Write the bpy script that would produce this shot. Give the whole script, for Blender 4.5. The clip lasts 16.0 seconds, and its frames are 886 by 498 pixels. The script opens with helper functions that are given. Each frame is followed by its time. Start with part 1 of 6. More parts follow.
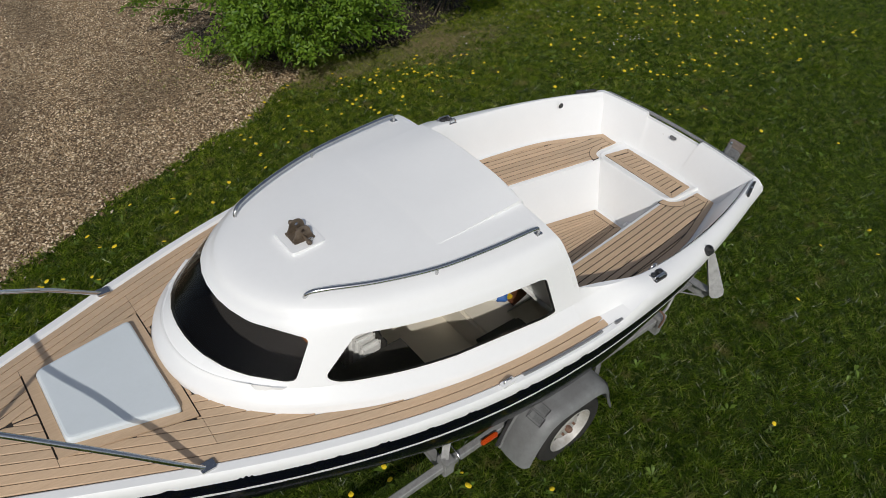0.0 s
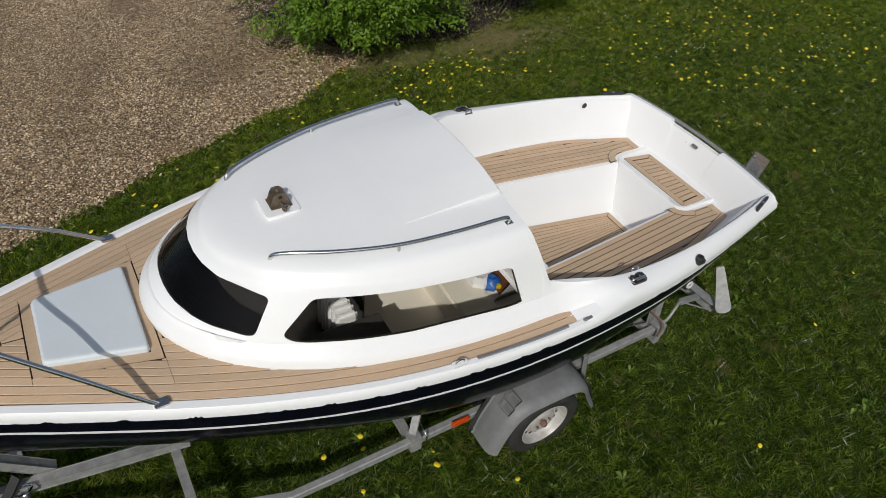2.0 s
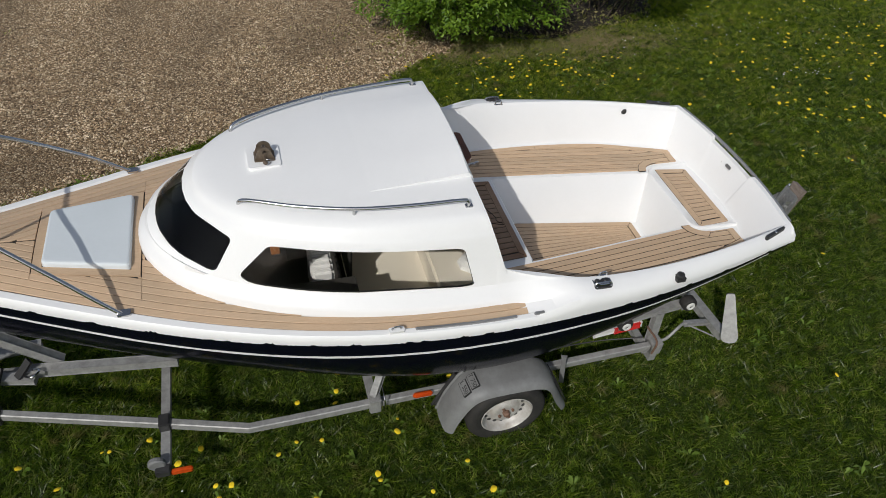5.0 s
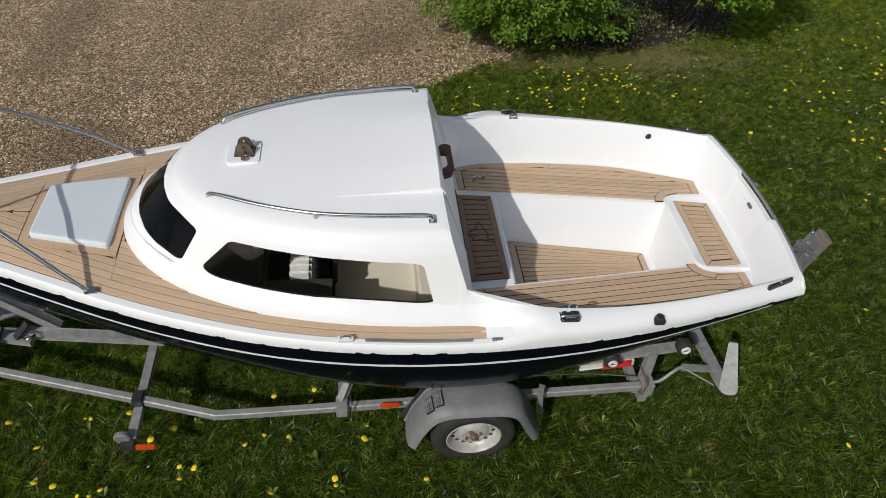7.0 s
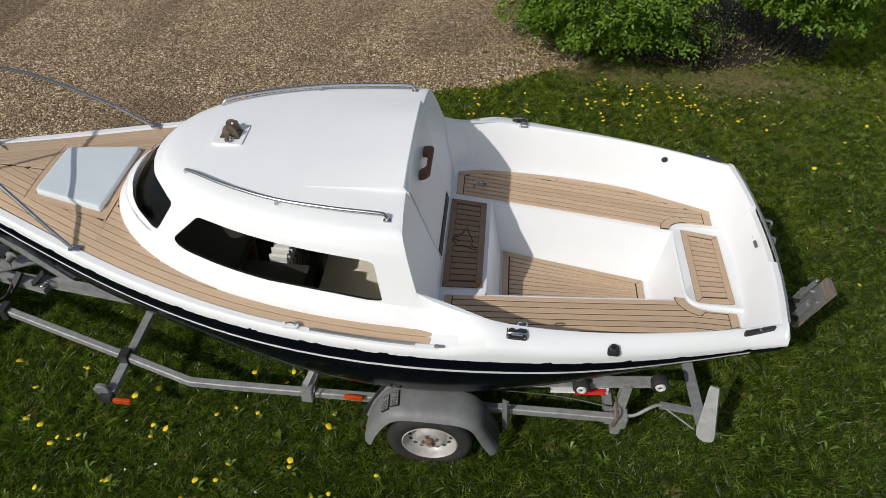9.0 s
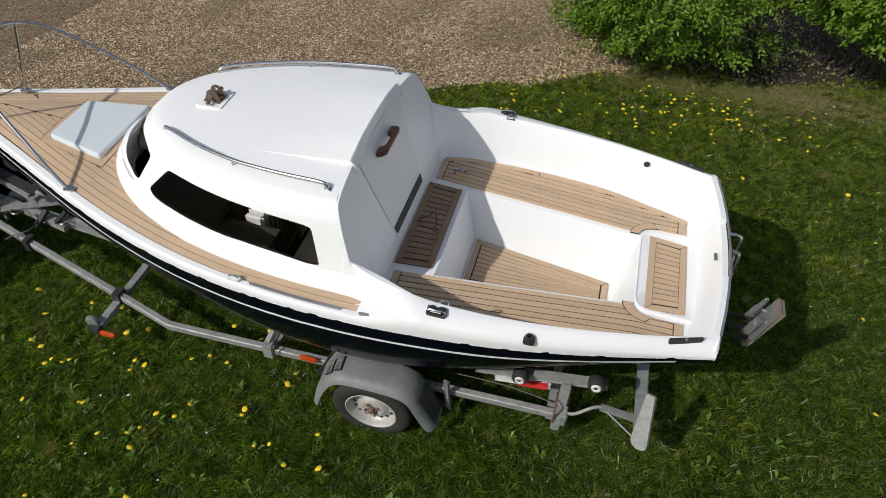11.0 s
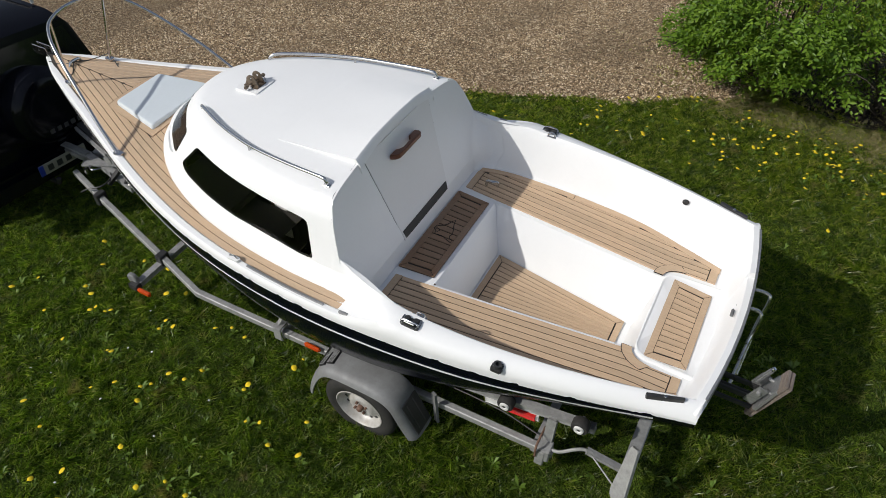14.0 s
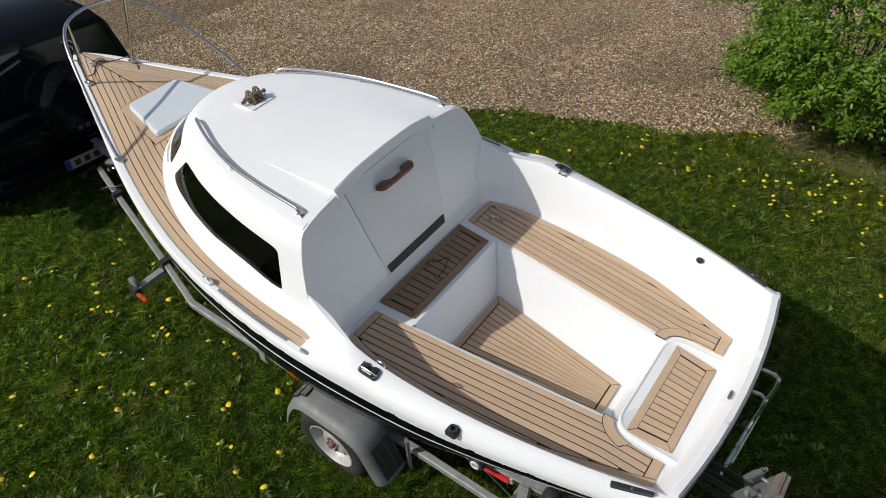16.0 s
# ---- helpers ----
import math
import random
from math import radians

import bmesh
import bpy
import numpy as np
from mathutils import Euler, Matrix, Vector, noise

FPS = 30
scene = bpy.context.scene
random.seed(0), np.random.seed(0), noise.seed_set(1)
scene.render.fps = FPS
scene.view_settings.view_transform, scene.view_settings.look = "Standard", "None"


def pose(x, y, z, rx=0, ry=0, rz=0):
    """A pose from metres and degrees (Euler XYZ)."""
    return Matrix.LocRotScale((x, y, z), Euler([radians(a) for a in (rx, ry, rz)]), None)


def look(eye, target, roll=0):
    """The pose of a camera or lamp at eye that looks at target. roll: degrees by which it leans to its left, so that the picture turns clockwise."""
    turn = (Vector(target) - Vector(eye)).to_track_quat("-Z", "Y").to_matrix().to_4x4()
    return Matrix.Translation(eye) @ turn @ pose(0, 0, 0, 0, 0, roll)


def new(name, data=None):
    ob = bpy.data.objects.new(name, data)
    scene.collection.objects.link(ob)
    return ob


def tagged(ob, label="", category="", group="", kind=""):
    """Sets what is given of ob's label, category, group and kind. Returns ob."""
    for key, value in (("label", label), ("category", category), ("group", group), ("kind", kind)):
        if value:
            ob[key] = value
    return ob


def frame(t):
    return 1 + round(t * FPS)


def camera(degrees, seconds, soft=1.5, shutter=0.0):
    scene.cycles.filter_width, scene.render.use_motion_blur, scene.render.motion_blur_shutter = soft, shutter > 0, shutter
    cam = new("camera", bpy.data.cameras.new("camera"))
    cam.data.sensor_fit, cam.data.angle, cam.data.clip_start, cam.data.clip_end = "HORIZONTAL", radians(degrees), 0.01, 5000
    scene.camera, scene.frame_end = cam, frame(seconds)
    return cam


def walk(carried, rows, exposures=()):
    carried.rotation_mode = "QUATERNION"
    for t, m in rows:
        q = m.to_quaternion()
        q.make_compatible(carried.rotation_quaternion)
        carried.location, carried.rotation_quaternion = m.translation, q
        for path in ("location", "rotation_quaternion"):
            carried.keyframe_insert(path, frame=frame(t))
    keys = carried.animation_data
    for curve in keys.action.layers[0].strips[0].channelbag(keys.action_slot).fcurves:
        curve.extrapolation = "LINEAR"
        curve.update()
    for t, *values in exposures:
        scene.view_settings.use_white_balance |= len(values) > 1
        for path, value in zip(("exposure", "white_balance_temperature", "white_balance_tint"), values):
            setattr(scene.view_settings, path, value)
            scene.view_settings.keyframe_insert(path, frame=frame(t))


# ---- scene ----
cam = camera(64.9, 16.0, soft=0.75)
METRES, EYE, TILT, LEAN, TURN = 5.80, 4.166, 0.0, 0.0, -38.05
OX, OY = -2.9735, -2.729
ROWS = [
    (0.0, 0.0, 0.0, 0.0, -0.12, -39.27, 0.15),
    (0.5, 0.0263, -0.0003, 0.0006, 1.4, -39.28, 0.12),
    (1.0, 0.0518, -0.0042, 0.0004, 3.12, -39.3, 0.08),
    (1.5, 0.0805, -0.0116, 0.0006, 5.72, -39.34, 0.05),
    (2.0, 0.1058, -0.0199, 0.0008, 8.62, -39.36, -0.0),
    (2.5, 0.1329, -0.0275, 0.0012, 11.73, -39.4, -0.01),
    (3.0, 0.1592, -0.0327, 0.0016, 14.32, -39.44, -0.03),
    (3.5, 0.1904, -0.0352, 0.0017, 16.48, -39.46, -0.04),
    (4.0, 0.222, -0.0345, 0.0013, 18.37, -39.47, -0.06),
    (6.5, 0.3604, 0.0488, 0.003, 30.22, -39.56, -0.01),
    (7.0, 0.382, 0.0708, 0.003, 32.63, -39.55, 0.0),
    (7.5, 0.4081, 0.0927, 0.0028, 35.74, -39.56, -0.02),
    (8.0, 0.434, 0.1141, 0.0031, 38.63, -39.57, -0.0),
    (8.5, 0.4643, 0.1404, 0.0034, 41.3, -39.55, 0.02),
    (9.0, 0.4926, 0.1638, 0.0025, 43.58, -39.53, 0.03),
    (11.5, 0.6542, 0.285, 0.0008, 56.12, -39.53, 0.13),
    (12.0, 0.6734, 0.3077, 0.0001, 58.18, -39.51, 0.15),
    (12.5, 0.684, 0.329, -0.0008, 60.62, -39.53, 0.15),
    (13.0, 0.6855, 0.3475, 0.0001, 63.36, -39.56, 0.15),
    (13.5, 0.6814, 0.3687, 0.0011, 65.93, -39.55, 0.16),
    (14.0, 0.6765, 0.3914, 0.0017, 67.08, -39.55, 0.17),
    (14.5, 0.67, 0.4133, 0.0022, 68.81, -39.55, 0.17),
    (15.0, 0.6662, 0.4364, 0.003, 71.02, -39.58, 0.14),
    (15.5, 0.6521, 0.4714, 0.0031, 72.86, -39.51, 0.17),
    (16.0, 0.6452, 0.5029, 0.0026, 74.75, -39.5, 0.17),
]
walk(cam, [(t, pose(OX, OY, EYE, TILT, LEAN, TURN) @ pose(METRES * x, METRES * y, METRES * z, 90 + pitch, roll, yaw)) for t, x, y, z, yaw, pitch, roll in ROWS],
     exposures=[(0.0, -0.28), (4.0, -0.22), (7.0, -0.16), (9.0, -0.07), (11.5, 0.01), (16.0, 0.04)])

# ---- world, sun ----
SUN = Vector((0.467, 0.638, -0.612)).normalized()      # the way the sunlight travels
world = bpy.data.worlds.new("sky")
scene.world = world
world.use_nodes = True
wn = world.node_tree.nodes
sky = wn.new("ShaderNodeTexSky")
sky.sky_type = "NISHITA"
sky.sun_disc = False
sky.sun_elevation = math.asin(-SUN.z)
sky.sun_rotation = math.atan2(-SUN.x, -SUN.y)
sky.altitude, sky.air_density, sky.dust_density, sky.ozone_density = 20, 0.9, 1.3, 0.8
haze = wn.new("ShaderNodeHueSaturation")
haze.inputs["Saturation"].default_value = 0.65
world.node_tree.links.new(sky.outputs[0], haze.inputs["Color"])
world.node_tree.links.new(haze.outputs[0], wn["Background"].inputs[0])
wn["Background"].inputs[1].default_value = 0.10
sun = new("sun", bpy.data.lights.new("sun", "SUN"))
sun.data.energy, sun.data.angle, sun.data.color = 2.9, radians(0.53), (1.0, 0.972, 0.92)
sun.matrix_world = look((0, 0, 30), Vector((0, 0, 30)) + SUN)


# ---- materials ----
class Nodes:
    """A small wrapper for node materials."""

    def __init__(self, name, rough=0.5, metal=0.0):
        self.mat = bpy.data.materials.new(name)
        self.mat.use_nodes = True
        self.tree = self.mat.node_tree
        self.bsdf = self.tree.nodes["Principled BSDF"]
        self.bsdf.inputs["Roughness"].default_value = rough
        self.bsdf.inputs["Metallic"].default_value = metal
        self.coords = self.tree.nodes.new("ShaderNodeTexCoord").outputs["Object"]

    def put(self, value, socket):
        if isinstance(value, bpy.types.NodeSocket):
            self.tree.links.new(value, socket)
        else:
            socket.default_value = value

    def scaled(self, sx, sy, sz, coords=None):
        n = self.tree.nodes.new("ShaderNodeMapping")
        n.inputs["Scale"].default_value = (sx, sy, sz)
        self.tree.links.new(coords or self.coords, n.inputs[0])
        return n.outputs[0]

    def noise(self, scale, detail=4, rough=0.55, coords=None):
        n = self.tree.nodes.new("ShaderNodeTexNoise")
        n.inputs["Scale"].default_value, n.inputs["Detail"].default_value, n.inputs["Roughness"].default_value = scale, detail, rough
        self.tree.links.new(coords or self.coords, n.inputs["Vector"])
        return n.outputs["Fac"]

    def voronoi(self, scale, feature="F1", coords=None, out="Distance"):
        n = self.tree.nodes.new("ShaderNodeTexVoronoi")
        n.feature = feature
        n.inputs["Scale"].default_value = scale
        self.tree.links.new(coords or self.coords, n.inputs["Vector"])
        return n.outputs[out]

    def ramp(self, fac, *stops):
        n = self.tree.nodes.new("ShaderNodeValToRGB")
        els = n.color_ramp.elements
        while len(els) < len(stops):
            els.new(0.5)
        for el, (at, colour) in zip(els, stops):
            el.position = at
            el.color = (*colour, 1) if isinstance(colour, tuple) else (colour, colour, colour, 1)
        self.tree.links.new(fac, n.inputs[0])
        return n.outputs[0]

    def mix(self, fac, a, b, mode="MIX"):
        n = self.tree.nodes.new("ShaderNodeMix")
        n.data_type, n.blend_type = "RGBA", mode
        for value, socket in ((fac, n.inputs[0]), (a, n.inputs[6]), (b, n.inputs[7])):
            if isinstance(value, tuple):
                value = (*value, 1)
            self.put(value, socket)
        return n.outputs[2]

    def maths(self, op, a, b=0.0):
        n = self.tree.nodes.new("ShaderNodeMath")
        n.operation = op
        self.put(a, n.inputs[0])
        self.put(b, n.inputs[1])
        return n.outputs[0]

    def random(self):
        return self.tree.nodes.new("ShaderNodeObjectInfo").outputs["Random"]

    def island(self):
        return self.tree.nodes.new("ShaderNodeNewGeometry").outputs["Random Per Island"]

    def done(self, colour, rough=None, bump=None, strength=0.3, distance=0.01):
        self.put((*colour, 1) if isinstance(colour, tuple) else colour, self.bsdf.inputs["Base Color"])
        if rough is not None:
            self.put(rough, self.bsdf.inputs["Roughness"])
        if bump is not None:
            n = self.tree.nodes.new("ShaderNodeBump")
            n.inputs["Strength"].default_value, n.inputs["Distance"].default_value = strength, distance
            self.tree.links.new(bump, n.inputs["Height"])
            self.tree.links.new(n.outputs[0], self.bsdf.inputs["Normal"])
        return self.mat


def gelcoat(name, light, dark, rough=0.32, dirt=0.5):
    m = Nodes(name, rough)
    big = m.ramp(m.noise(2.2, 5, 0.6), (0.35, 0.0), (0.75, 1.0))
    fine = m.ramp(m.noise(38, 6, 0.7), (0.45, 0.0), (0.8, 1.0))
    c = m.mix(m.maths("MULTIPLY", big, dirt), light, dark)
    c = m.mix(m.maths("MULTIPLY", fine, dirt * 0.6), c, dark)
    r = m.maths("ADD", m.maths("MULTIPLY", m.noise(9, 4), 0.25), rough - 0.1)
    return m.done(c, r, m.noise(5, 3), 0.06, 0.02)


WHITE = gelcoat("white_gelcoat", (0.845, 0.848, 0.846), (0.79, 0.792, 0.788), 0.34)
PALE = gelcoat("pale_blue_gelcoat", (0.66, 0.71, 0.74), (0.58, 0.63, 0.65), 0.35)
CREAM = gelcoat("cream_lining", (0.83, 0.78, 0.68), (0.74, 0.67, 0.56), 0.5)
GREYPANEL = gelcoat("grey_white_panel", (0.79, 0.785, 0.775), (0.74, 0.735, 0.725), 0.42)


def make_navy():
    m = Nodes("navy_gelcoat", 0.16)
    scratch = m.ramp(m.noise(30, 6, 0.75, m.scaled(0.25, 1, 3)), (0.62, 0.0), (0.78, 1.0))
    c = m.mix(m.maths("MULTIPLY", scratch, 0.25), (0.0025, 0.003, 0.008), (0.02, 0.02, 0.028))
    m.bsdf.inputs["Specular IOR Level"].default_value = 0.14
    return m.done(c, m.maths("ADD", m.maths("MULTIPLY", m.noise(6, 4), 0.2), 0.08), m.noise(3, 2), 0.05, 0.02)


def make_teak(name, light, dark):
    m = Nodes(name, 0.6)
    grain = m.noise(14, 8, 0.7, m.scaled(0.6, 9, 9))
    pores = m.ramp(m.noise(60, 4, 0.6, m.scaled(0.5, 6, 6)), (0.5, 0.0), (0.72, 1.0))
    c = m.mix(m.ramp(grain, (0.3, 0.0), (0.7, 1.0)), light, dark)
    c = m.mix(m.maths("MULTIPLY", pores, 0.22), c, (0.24, 0.15, 0.085))
    c = m.mix(m.ramp(m.noise(1.8, 4, 0.6), (0.4, 0.0), (0.72, 0.35)), c, (0.42, 0.34, 0.25))
    tone = m.mix(m.random(), (0.90, 0.90, 0.89), (1.06, 1.05, 1.04))
    c = m.mix(1.0, c, tone, "MULTIPLY")
    return m.done(c, m.maths("ADD", m.maths("MULTIPLY", grain, 0.2), 0.5), grain, 0.25, 0.003)


def make_plain(name, light, dark, rough, metal=0.0, scale=12, bump=0.1, stretch=(1, 1, 1)):
    m = Nodes(name, rough, metal)
    n = m.noise(scale, 6, 0.65, m.scaled(*stretch))
    c = m.mix(m.ramp(n, (0.35, 0.0), (0.7, 1.0)), light, dark)
    c = m.mix(m.ramp(m.noise(scale * 7, 4), (0.5, 0.0), (0.8, 0.5)), c, dark)
    return m.done(c, m.maths("ADD", m.maths("MULTIPLY", n, 0.25), rough - 0.12), m.noise(scale * 5, 4), bump, 0.004)


NAVY = make_navy()
TEAK = make_teak("teak_planks", (0.62, 0.45, 0.30), (0.52, 0.365, 0.235))
WETTEAK = make_teak("oiled_teak_planks", (0.29, 0.165, 0.095), (0.21, 0.12, 0.064))
CAULK = make_plain("black_caulking", (0.020, 0.016, 0.013), (0.032, 0.026, 0.021), 0.8)
STEEL = make_plain("polished_stainless_steel", (0.62, 0.62, 0.62), (0.5, 0.5, 0.5), 0.22, 1.0, 20, 0.02)
GALV = make_plain("galvanised_steel", (0.40, 0.40, 0.395), (0.25, 0.25, 0.245), 0.58, 0.4, 16, 0.12)
RUST = make_plain("rusty_steel", (0.22, 0.13, 0.09), (0.12, 0.07, 0.05), 0.75, 0.2, 25, 0.2)
BRONZE = make_plain("weathered_bronze", (0.24, 0.19, 0.14), (0.13, 0.10, 0.075), 0.5, 0.6, 20, 0.15)
BLACK = make_plain("black_plastic", (0.022, 0.022, 0.023), (0.04, 0.04, 0.04), 0.45)
RUBBER = make_plain("tyre_rubber", (0.014, 0.014, 0.014), (0.034, 0.031, 0.028), 0.8, 0, 18, 0.2)
FENDER = make_plain("grey_plastic", (0.20, 0.205, 0.205), (0.15, 0.15, 0.15), 0.55, 0, 9, 0.08)
RIMPAINT = make_plain("silver_wheel_paint", (0.50, 0.495, 0.48), (0.34, 0.31, 0.27), 0.45, 0.1, 14, 0.08)
ALU = make_plain("dull_aluminium", (0.42, 0.42, 0.42), (0.30, 0.30, 0.30), 0.45, 0.7, 14, 0.06, (0.3, 4, 4))
ORANGE = make_plain("orange_lens", (0.60, 0.085, 0.012), (0.42, 0.05, 0.008), 0.2)
RED = make_plain("red_lens", (0.62, 0.03, 0.025), (0.45, 0.02, 0.02), 0.25)
OLDWOOD = make_plain("weathered_wood", (0.24, 0.20, 0.17), (0.13, 0.10, 0.08), 0.75, 0, 9, 0.3, (6, 1, 6))
MAHOGANY = make_plain("mahogany", (0.18, 0.07, 0.035), (0.10, 0.035, 0.02), 0.3, 0, 9, 0.1, (1, 6, 6))
PINE = make_plain("varnished_pine", (0.40, 0.17, 0.06), (0.28, 0.10, 0.035), 0.4, 0, 9, 0.1, (6, 6, 1))
# near-black for things inside the cabin; on the fore lining it paints shade
CABINDARK = make_plain("dark_cabin_inside", (0.03, 0.028, 0.026), (0.05, 0.045, 0.04), 0.9, 0, 30, 0.3)
CLOTH = make_plain("white_cotton", (0.86, 0.86, 0.85), (0.75, 0.75, 0.75), 0.9, 0, 22, 0.2)
BLUECLOTH = make_plain("blue_plastic_sheet", (0.02, 0.14, 0.5), (0.02, 0.10, 0.36), 0.4)
YELLOW = make_plain("yellow_plastic", (0.75, 0.52, 0.03), (0.6, 0.4, 0.02), 0.4)
CARPAINT = make_plain("black_car_paint", (0.003, 0.0035, 0.006), (0.005, 0.0055, 0.009), 0.14, 0, 2, 0.0)
CARPAINT.node_tree.nodes["Principled BSDF"].inputs["Specular IOR Level"].default_value = 0.22
CARGLASS = make_plain("dark_car_glass", (0.006, 0.007, 0.009), (0.01, 0.01, 0.012), 0.05, 0, 2, 0.0)
CARTRIM = make_plain("dark_grey_trim", (0.02, 0.02, 0.021), (0.035, 0.035, 0.035), 0.6)
LETTER = make_plain("grey_lettering", (0.10, 0.10, 0.10), (0.08, 0.08, 0.08), 0.35, 0.5)
PLATE = make_plain("white_number_plate", (0.70, 0.70, 0.68), (0.6, 0.6, 0.58), 0.4)
# white plate in a darker colour, with the tailgate's shade put into it
CARPLATE = make_plain("shaded_number_plate", (0.34, 0.33, 0.27), (0.28, 0.27, 0.22), 0.5)
PLATEBLUE = make_plain("blue_plate_band", (0.02, 0.05, 0.35), (0.02, 0.04, 0.28), 0.4)
INK = make_plain("black_ink", (0.02, 0.02, 0.02), (0.03, 0.03, 0.03), 0.6)


def make_pane():
    m = Nodes("tinted_window", 0.03)
    t = m.tree
    clear = t.nodes.new("ShaderNodeBsdfTransparent")
    clear.inputs[0].default_value = (0.92, 0.91, 0.88, 1)
    gloss = t.nodes.new("ShaderNodeBsdfGlossy")
    gloss.inputs["Roughness"].default_value = 0.03
    fres = t.nodes.new("ShaderNodeFresnel")
    fres.inputs[0].default_value = 1.28
    mix = t.nodes.new("ShaderNodeMixShader")
    t.links.new(fres.outputs[0], mix.inputs[0])
    t.links.new(clear.outputs[0], mix.inputs[1])
    t.links.new(gloss.outputs[0], mix.inputs[2])
    t.links.new(mix.outputs[0], t.nodes["Material Output"].inputs[0])
    return m.mat


PANE = make_pane()


def make_grass_soil():
    m = Nodes("lawn_soil_shaded_gaps", 0.95)
    n = m.noise(0.9, 6, 0.6)
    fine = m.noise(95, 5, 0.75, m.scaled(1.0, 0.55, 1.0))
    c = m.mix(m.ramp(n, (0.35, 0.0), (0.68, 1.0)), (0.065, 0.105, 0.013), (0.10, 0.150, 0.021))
    # near-black flecks paint the shade between blades onto the green
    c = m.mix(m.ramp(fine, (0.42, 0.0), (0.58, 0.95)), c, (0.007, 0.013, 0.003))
    m.bsdf.inputs["Specular IOR Level"].default_value = 0.08
    return m.done(c, None, fine, 0.8, 0.03)


def make_blade(name, a, b, dry):
    m = Nodes(name, 0.48)
    c = m.mix(m.island(), a, b)
    patch = m.ramp(m.noise(0.8, 5, 0.6), (0.38, 0.0), (0.7, 1.0))
    c = m.mix(m.maths("MULTIPLY", patch, 0.55), c, (0.10, 0.19, 0.014))
    c = m.mix(m.ramp(m.noise(2.7, 5, 0.7), (0.60, 0.0), (0.78, 0.55)), c, dry)
    m.bsdf.inputs["Specular IOR Level"].default_value = 0.4
    m.done(c)
    t = m.tree
    back = t.nodes.new("ShaderNodeBsdfTranslucent")
    t.links.new(m.mix(1.0, c, (1.25, 1.25, 0.6), "MULTIPLY"), back.inputs[0])
    both = t.nodes.new("ShaderNodeMixShader")
    both.inputs[0].default_value = 0.28
    t.links.new(m.bsdf.outputs[0], both.inputs[1])
    t.links.new(back.outputs[0], both.inputs[2])
    t.links.new(both.outputs[0], t.nodes["Material Output"].inputs[0])
    return m.mat


def make_turf():
    """Grass blades: mixed greens with some straw, in tufts and patches."""
    m = Nodes("grass_blades", 0.30)
    c = m.ramp(m.island(), (0.0, (0.050, 0.098, 0.010)), (0.42, (0.130, 0.205, 0.020)), (0.82, (0.31, 0.385, 0.060)), (0.975, (0.42, 0.40, 0.17)), (1.0, (0.44, 0.35, 0.20)))
    tuft = m.ramp(m.noise(11.0, 4, 0.7), (0.36, 0.0), (0.62, 1.0))
    c = m.mix(1.0, c, m.mix(tuft, (0.42, 0.50, 0.52), (1.52, 1.40, 1.10)), "MULTIPLY")
    sep = m.tree.nodes.new("ShaderNodeSeparateXYZ")
    m.tree.links.new(m.coords, sep.inputs[0])
    # brighter and more yellow towards the bushes, darker by the trailer
    lush = m.maths("MULTIPLY", m.maths("SUBTRACT", sep.outputs[1], 3.0), 0.06)
    lime = m.ramp(m.maths("ADD", m.noise(0.8, 5, 0.65), lush), (0.34, 0.0), (0.74, 1.0))
    c = m.mix(1.0, c, m.mix(lime, (0.78, 0.85, 0.87), (1.34, 1.26, 0.95)), "MULTIPLY")
    c = m.mix(m.ramp(m.noise(3.3, 5, 0.7), (0.585, 0.0), (0.70, 0.75)), c, (0.40, 0.30, 0.15))
    m.bsdf.inputs["Specular IOR Level"].default_value = 0.6
    m.done(c)
    t = m.tree
    back = t.nodes.new("ShaderNodeBsdfTranslucent")
    t.links.new(m.mix(1.0, c, (1.06, 1.22, 0.62), "MULTIPLY"), back.inputs[0])
    both = t.nodes.new("ShaderNodeMixShader")
    both.inputs[0].default_value = 0.70
    t.links.new(m.bsdf.outputs[0], both.inputs[1])
    t.links.new(back.outputs[0], both.inputs[2])
    t.links.new(both.outputs[0], t.nodes["Material Output"].inputs[0])
    return m.mat


def make_gravel():
    m = Nodes("gravel_bed", 0.9)
    cells = m.voronoi(48, "F1", None, "Color")
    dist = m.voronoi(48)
    sep = m.tree.nodes.new("ShaderNodeSeparateColor")
    m.tree.links.new(cells, sep.inputs[0])
    c = m.ramp(sep.outputs[0], (0.0, (0.12, 0.078, 0.042)), (0.35, (0.29, 0.20, 0.115)), (0.7, (0.44, 0.33, 0.20)), (1.0, (0.66, 0.55, 0.38)))
    # crevice shade put into the colour: each pebble darkens towards its rim
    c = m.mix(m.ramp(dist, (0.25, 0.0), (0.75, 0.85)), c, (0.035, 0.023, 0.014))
    c = m.mix(m.ramp(m.noise(1.1, 5, 0.6), (0.35, 0.0), (0.75, 0.45)), c, (0.13, 0.09, 0.055))
    m.bsdf.inputs["Specular IOR Level"].default_value = 0.15
    return m.done(c, None, m.maths("SUBTRACT", 1.0, dist), 1.0, 0.012)


def make_stone():
    m = Nodes("gravel_stones", 0.8)
    c = m.ramp(m.island(), (0.0, (0.06, 0.036, 0.019)), (0.3, (0.24, 0.155, 0.08)), (0.7, (0.48, 0.35, 0.205)), (1.0, (0.86, 0.74, 0.54)))
    c = m.mix(m.ramp(m.noise(0.9, 6, 0.65), (0.45, 0.0), (0.75, 0.42)), c, (0.15, 0.10, 0.06))
    return m.done(c)


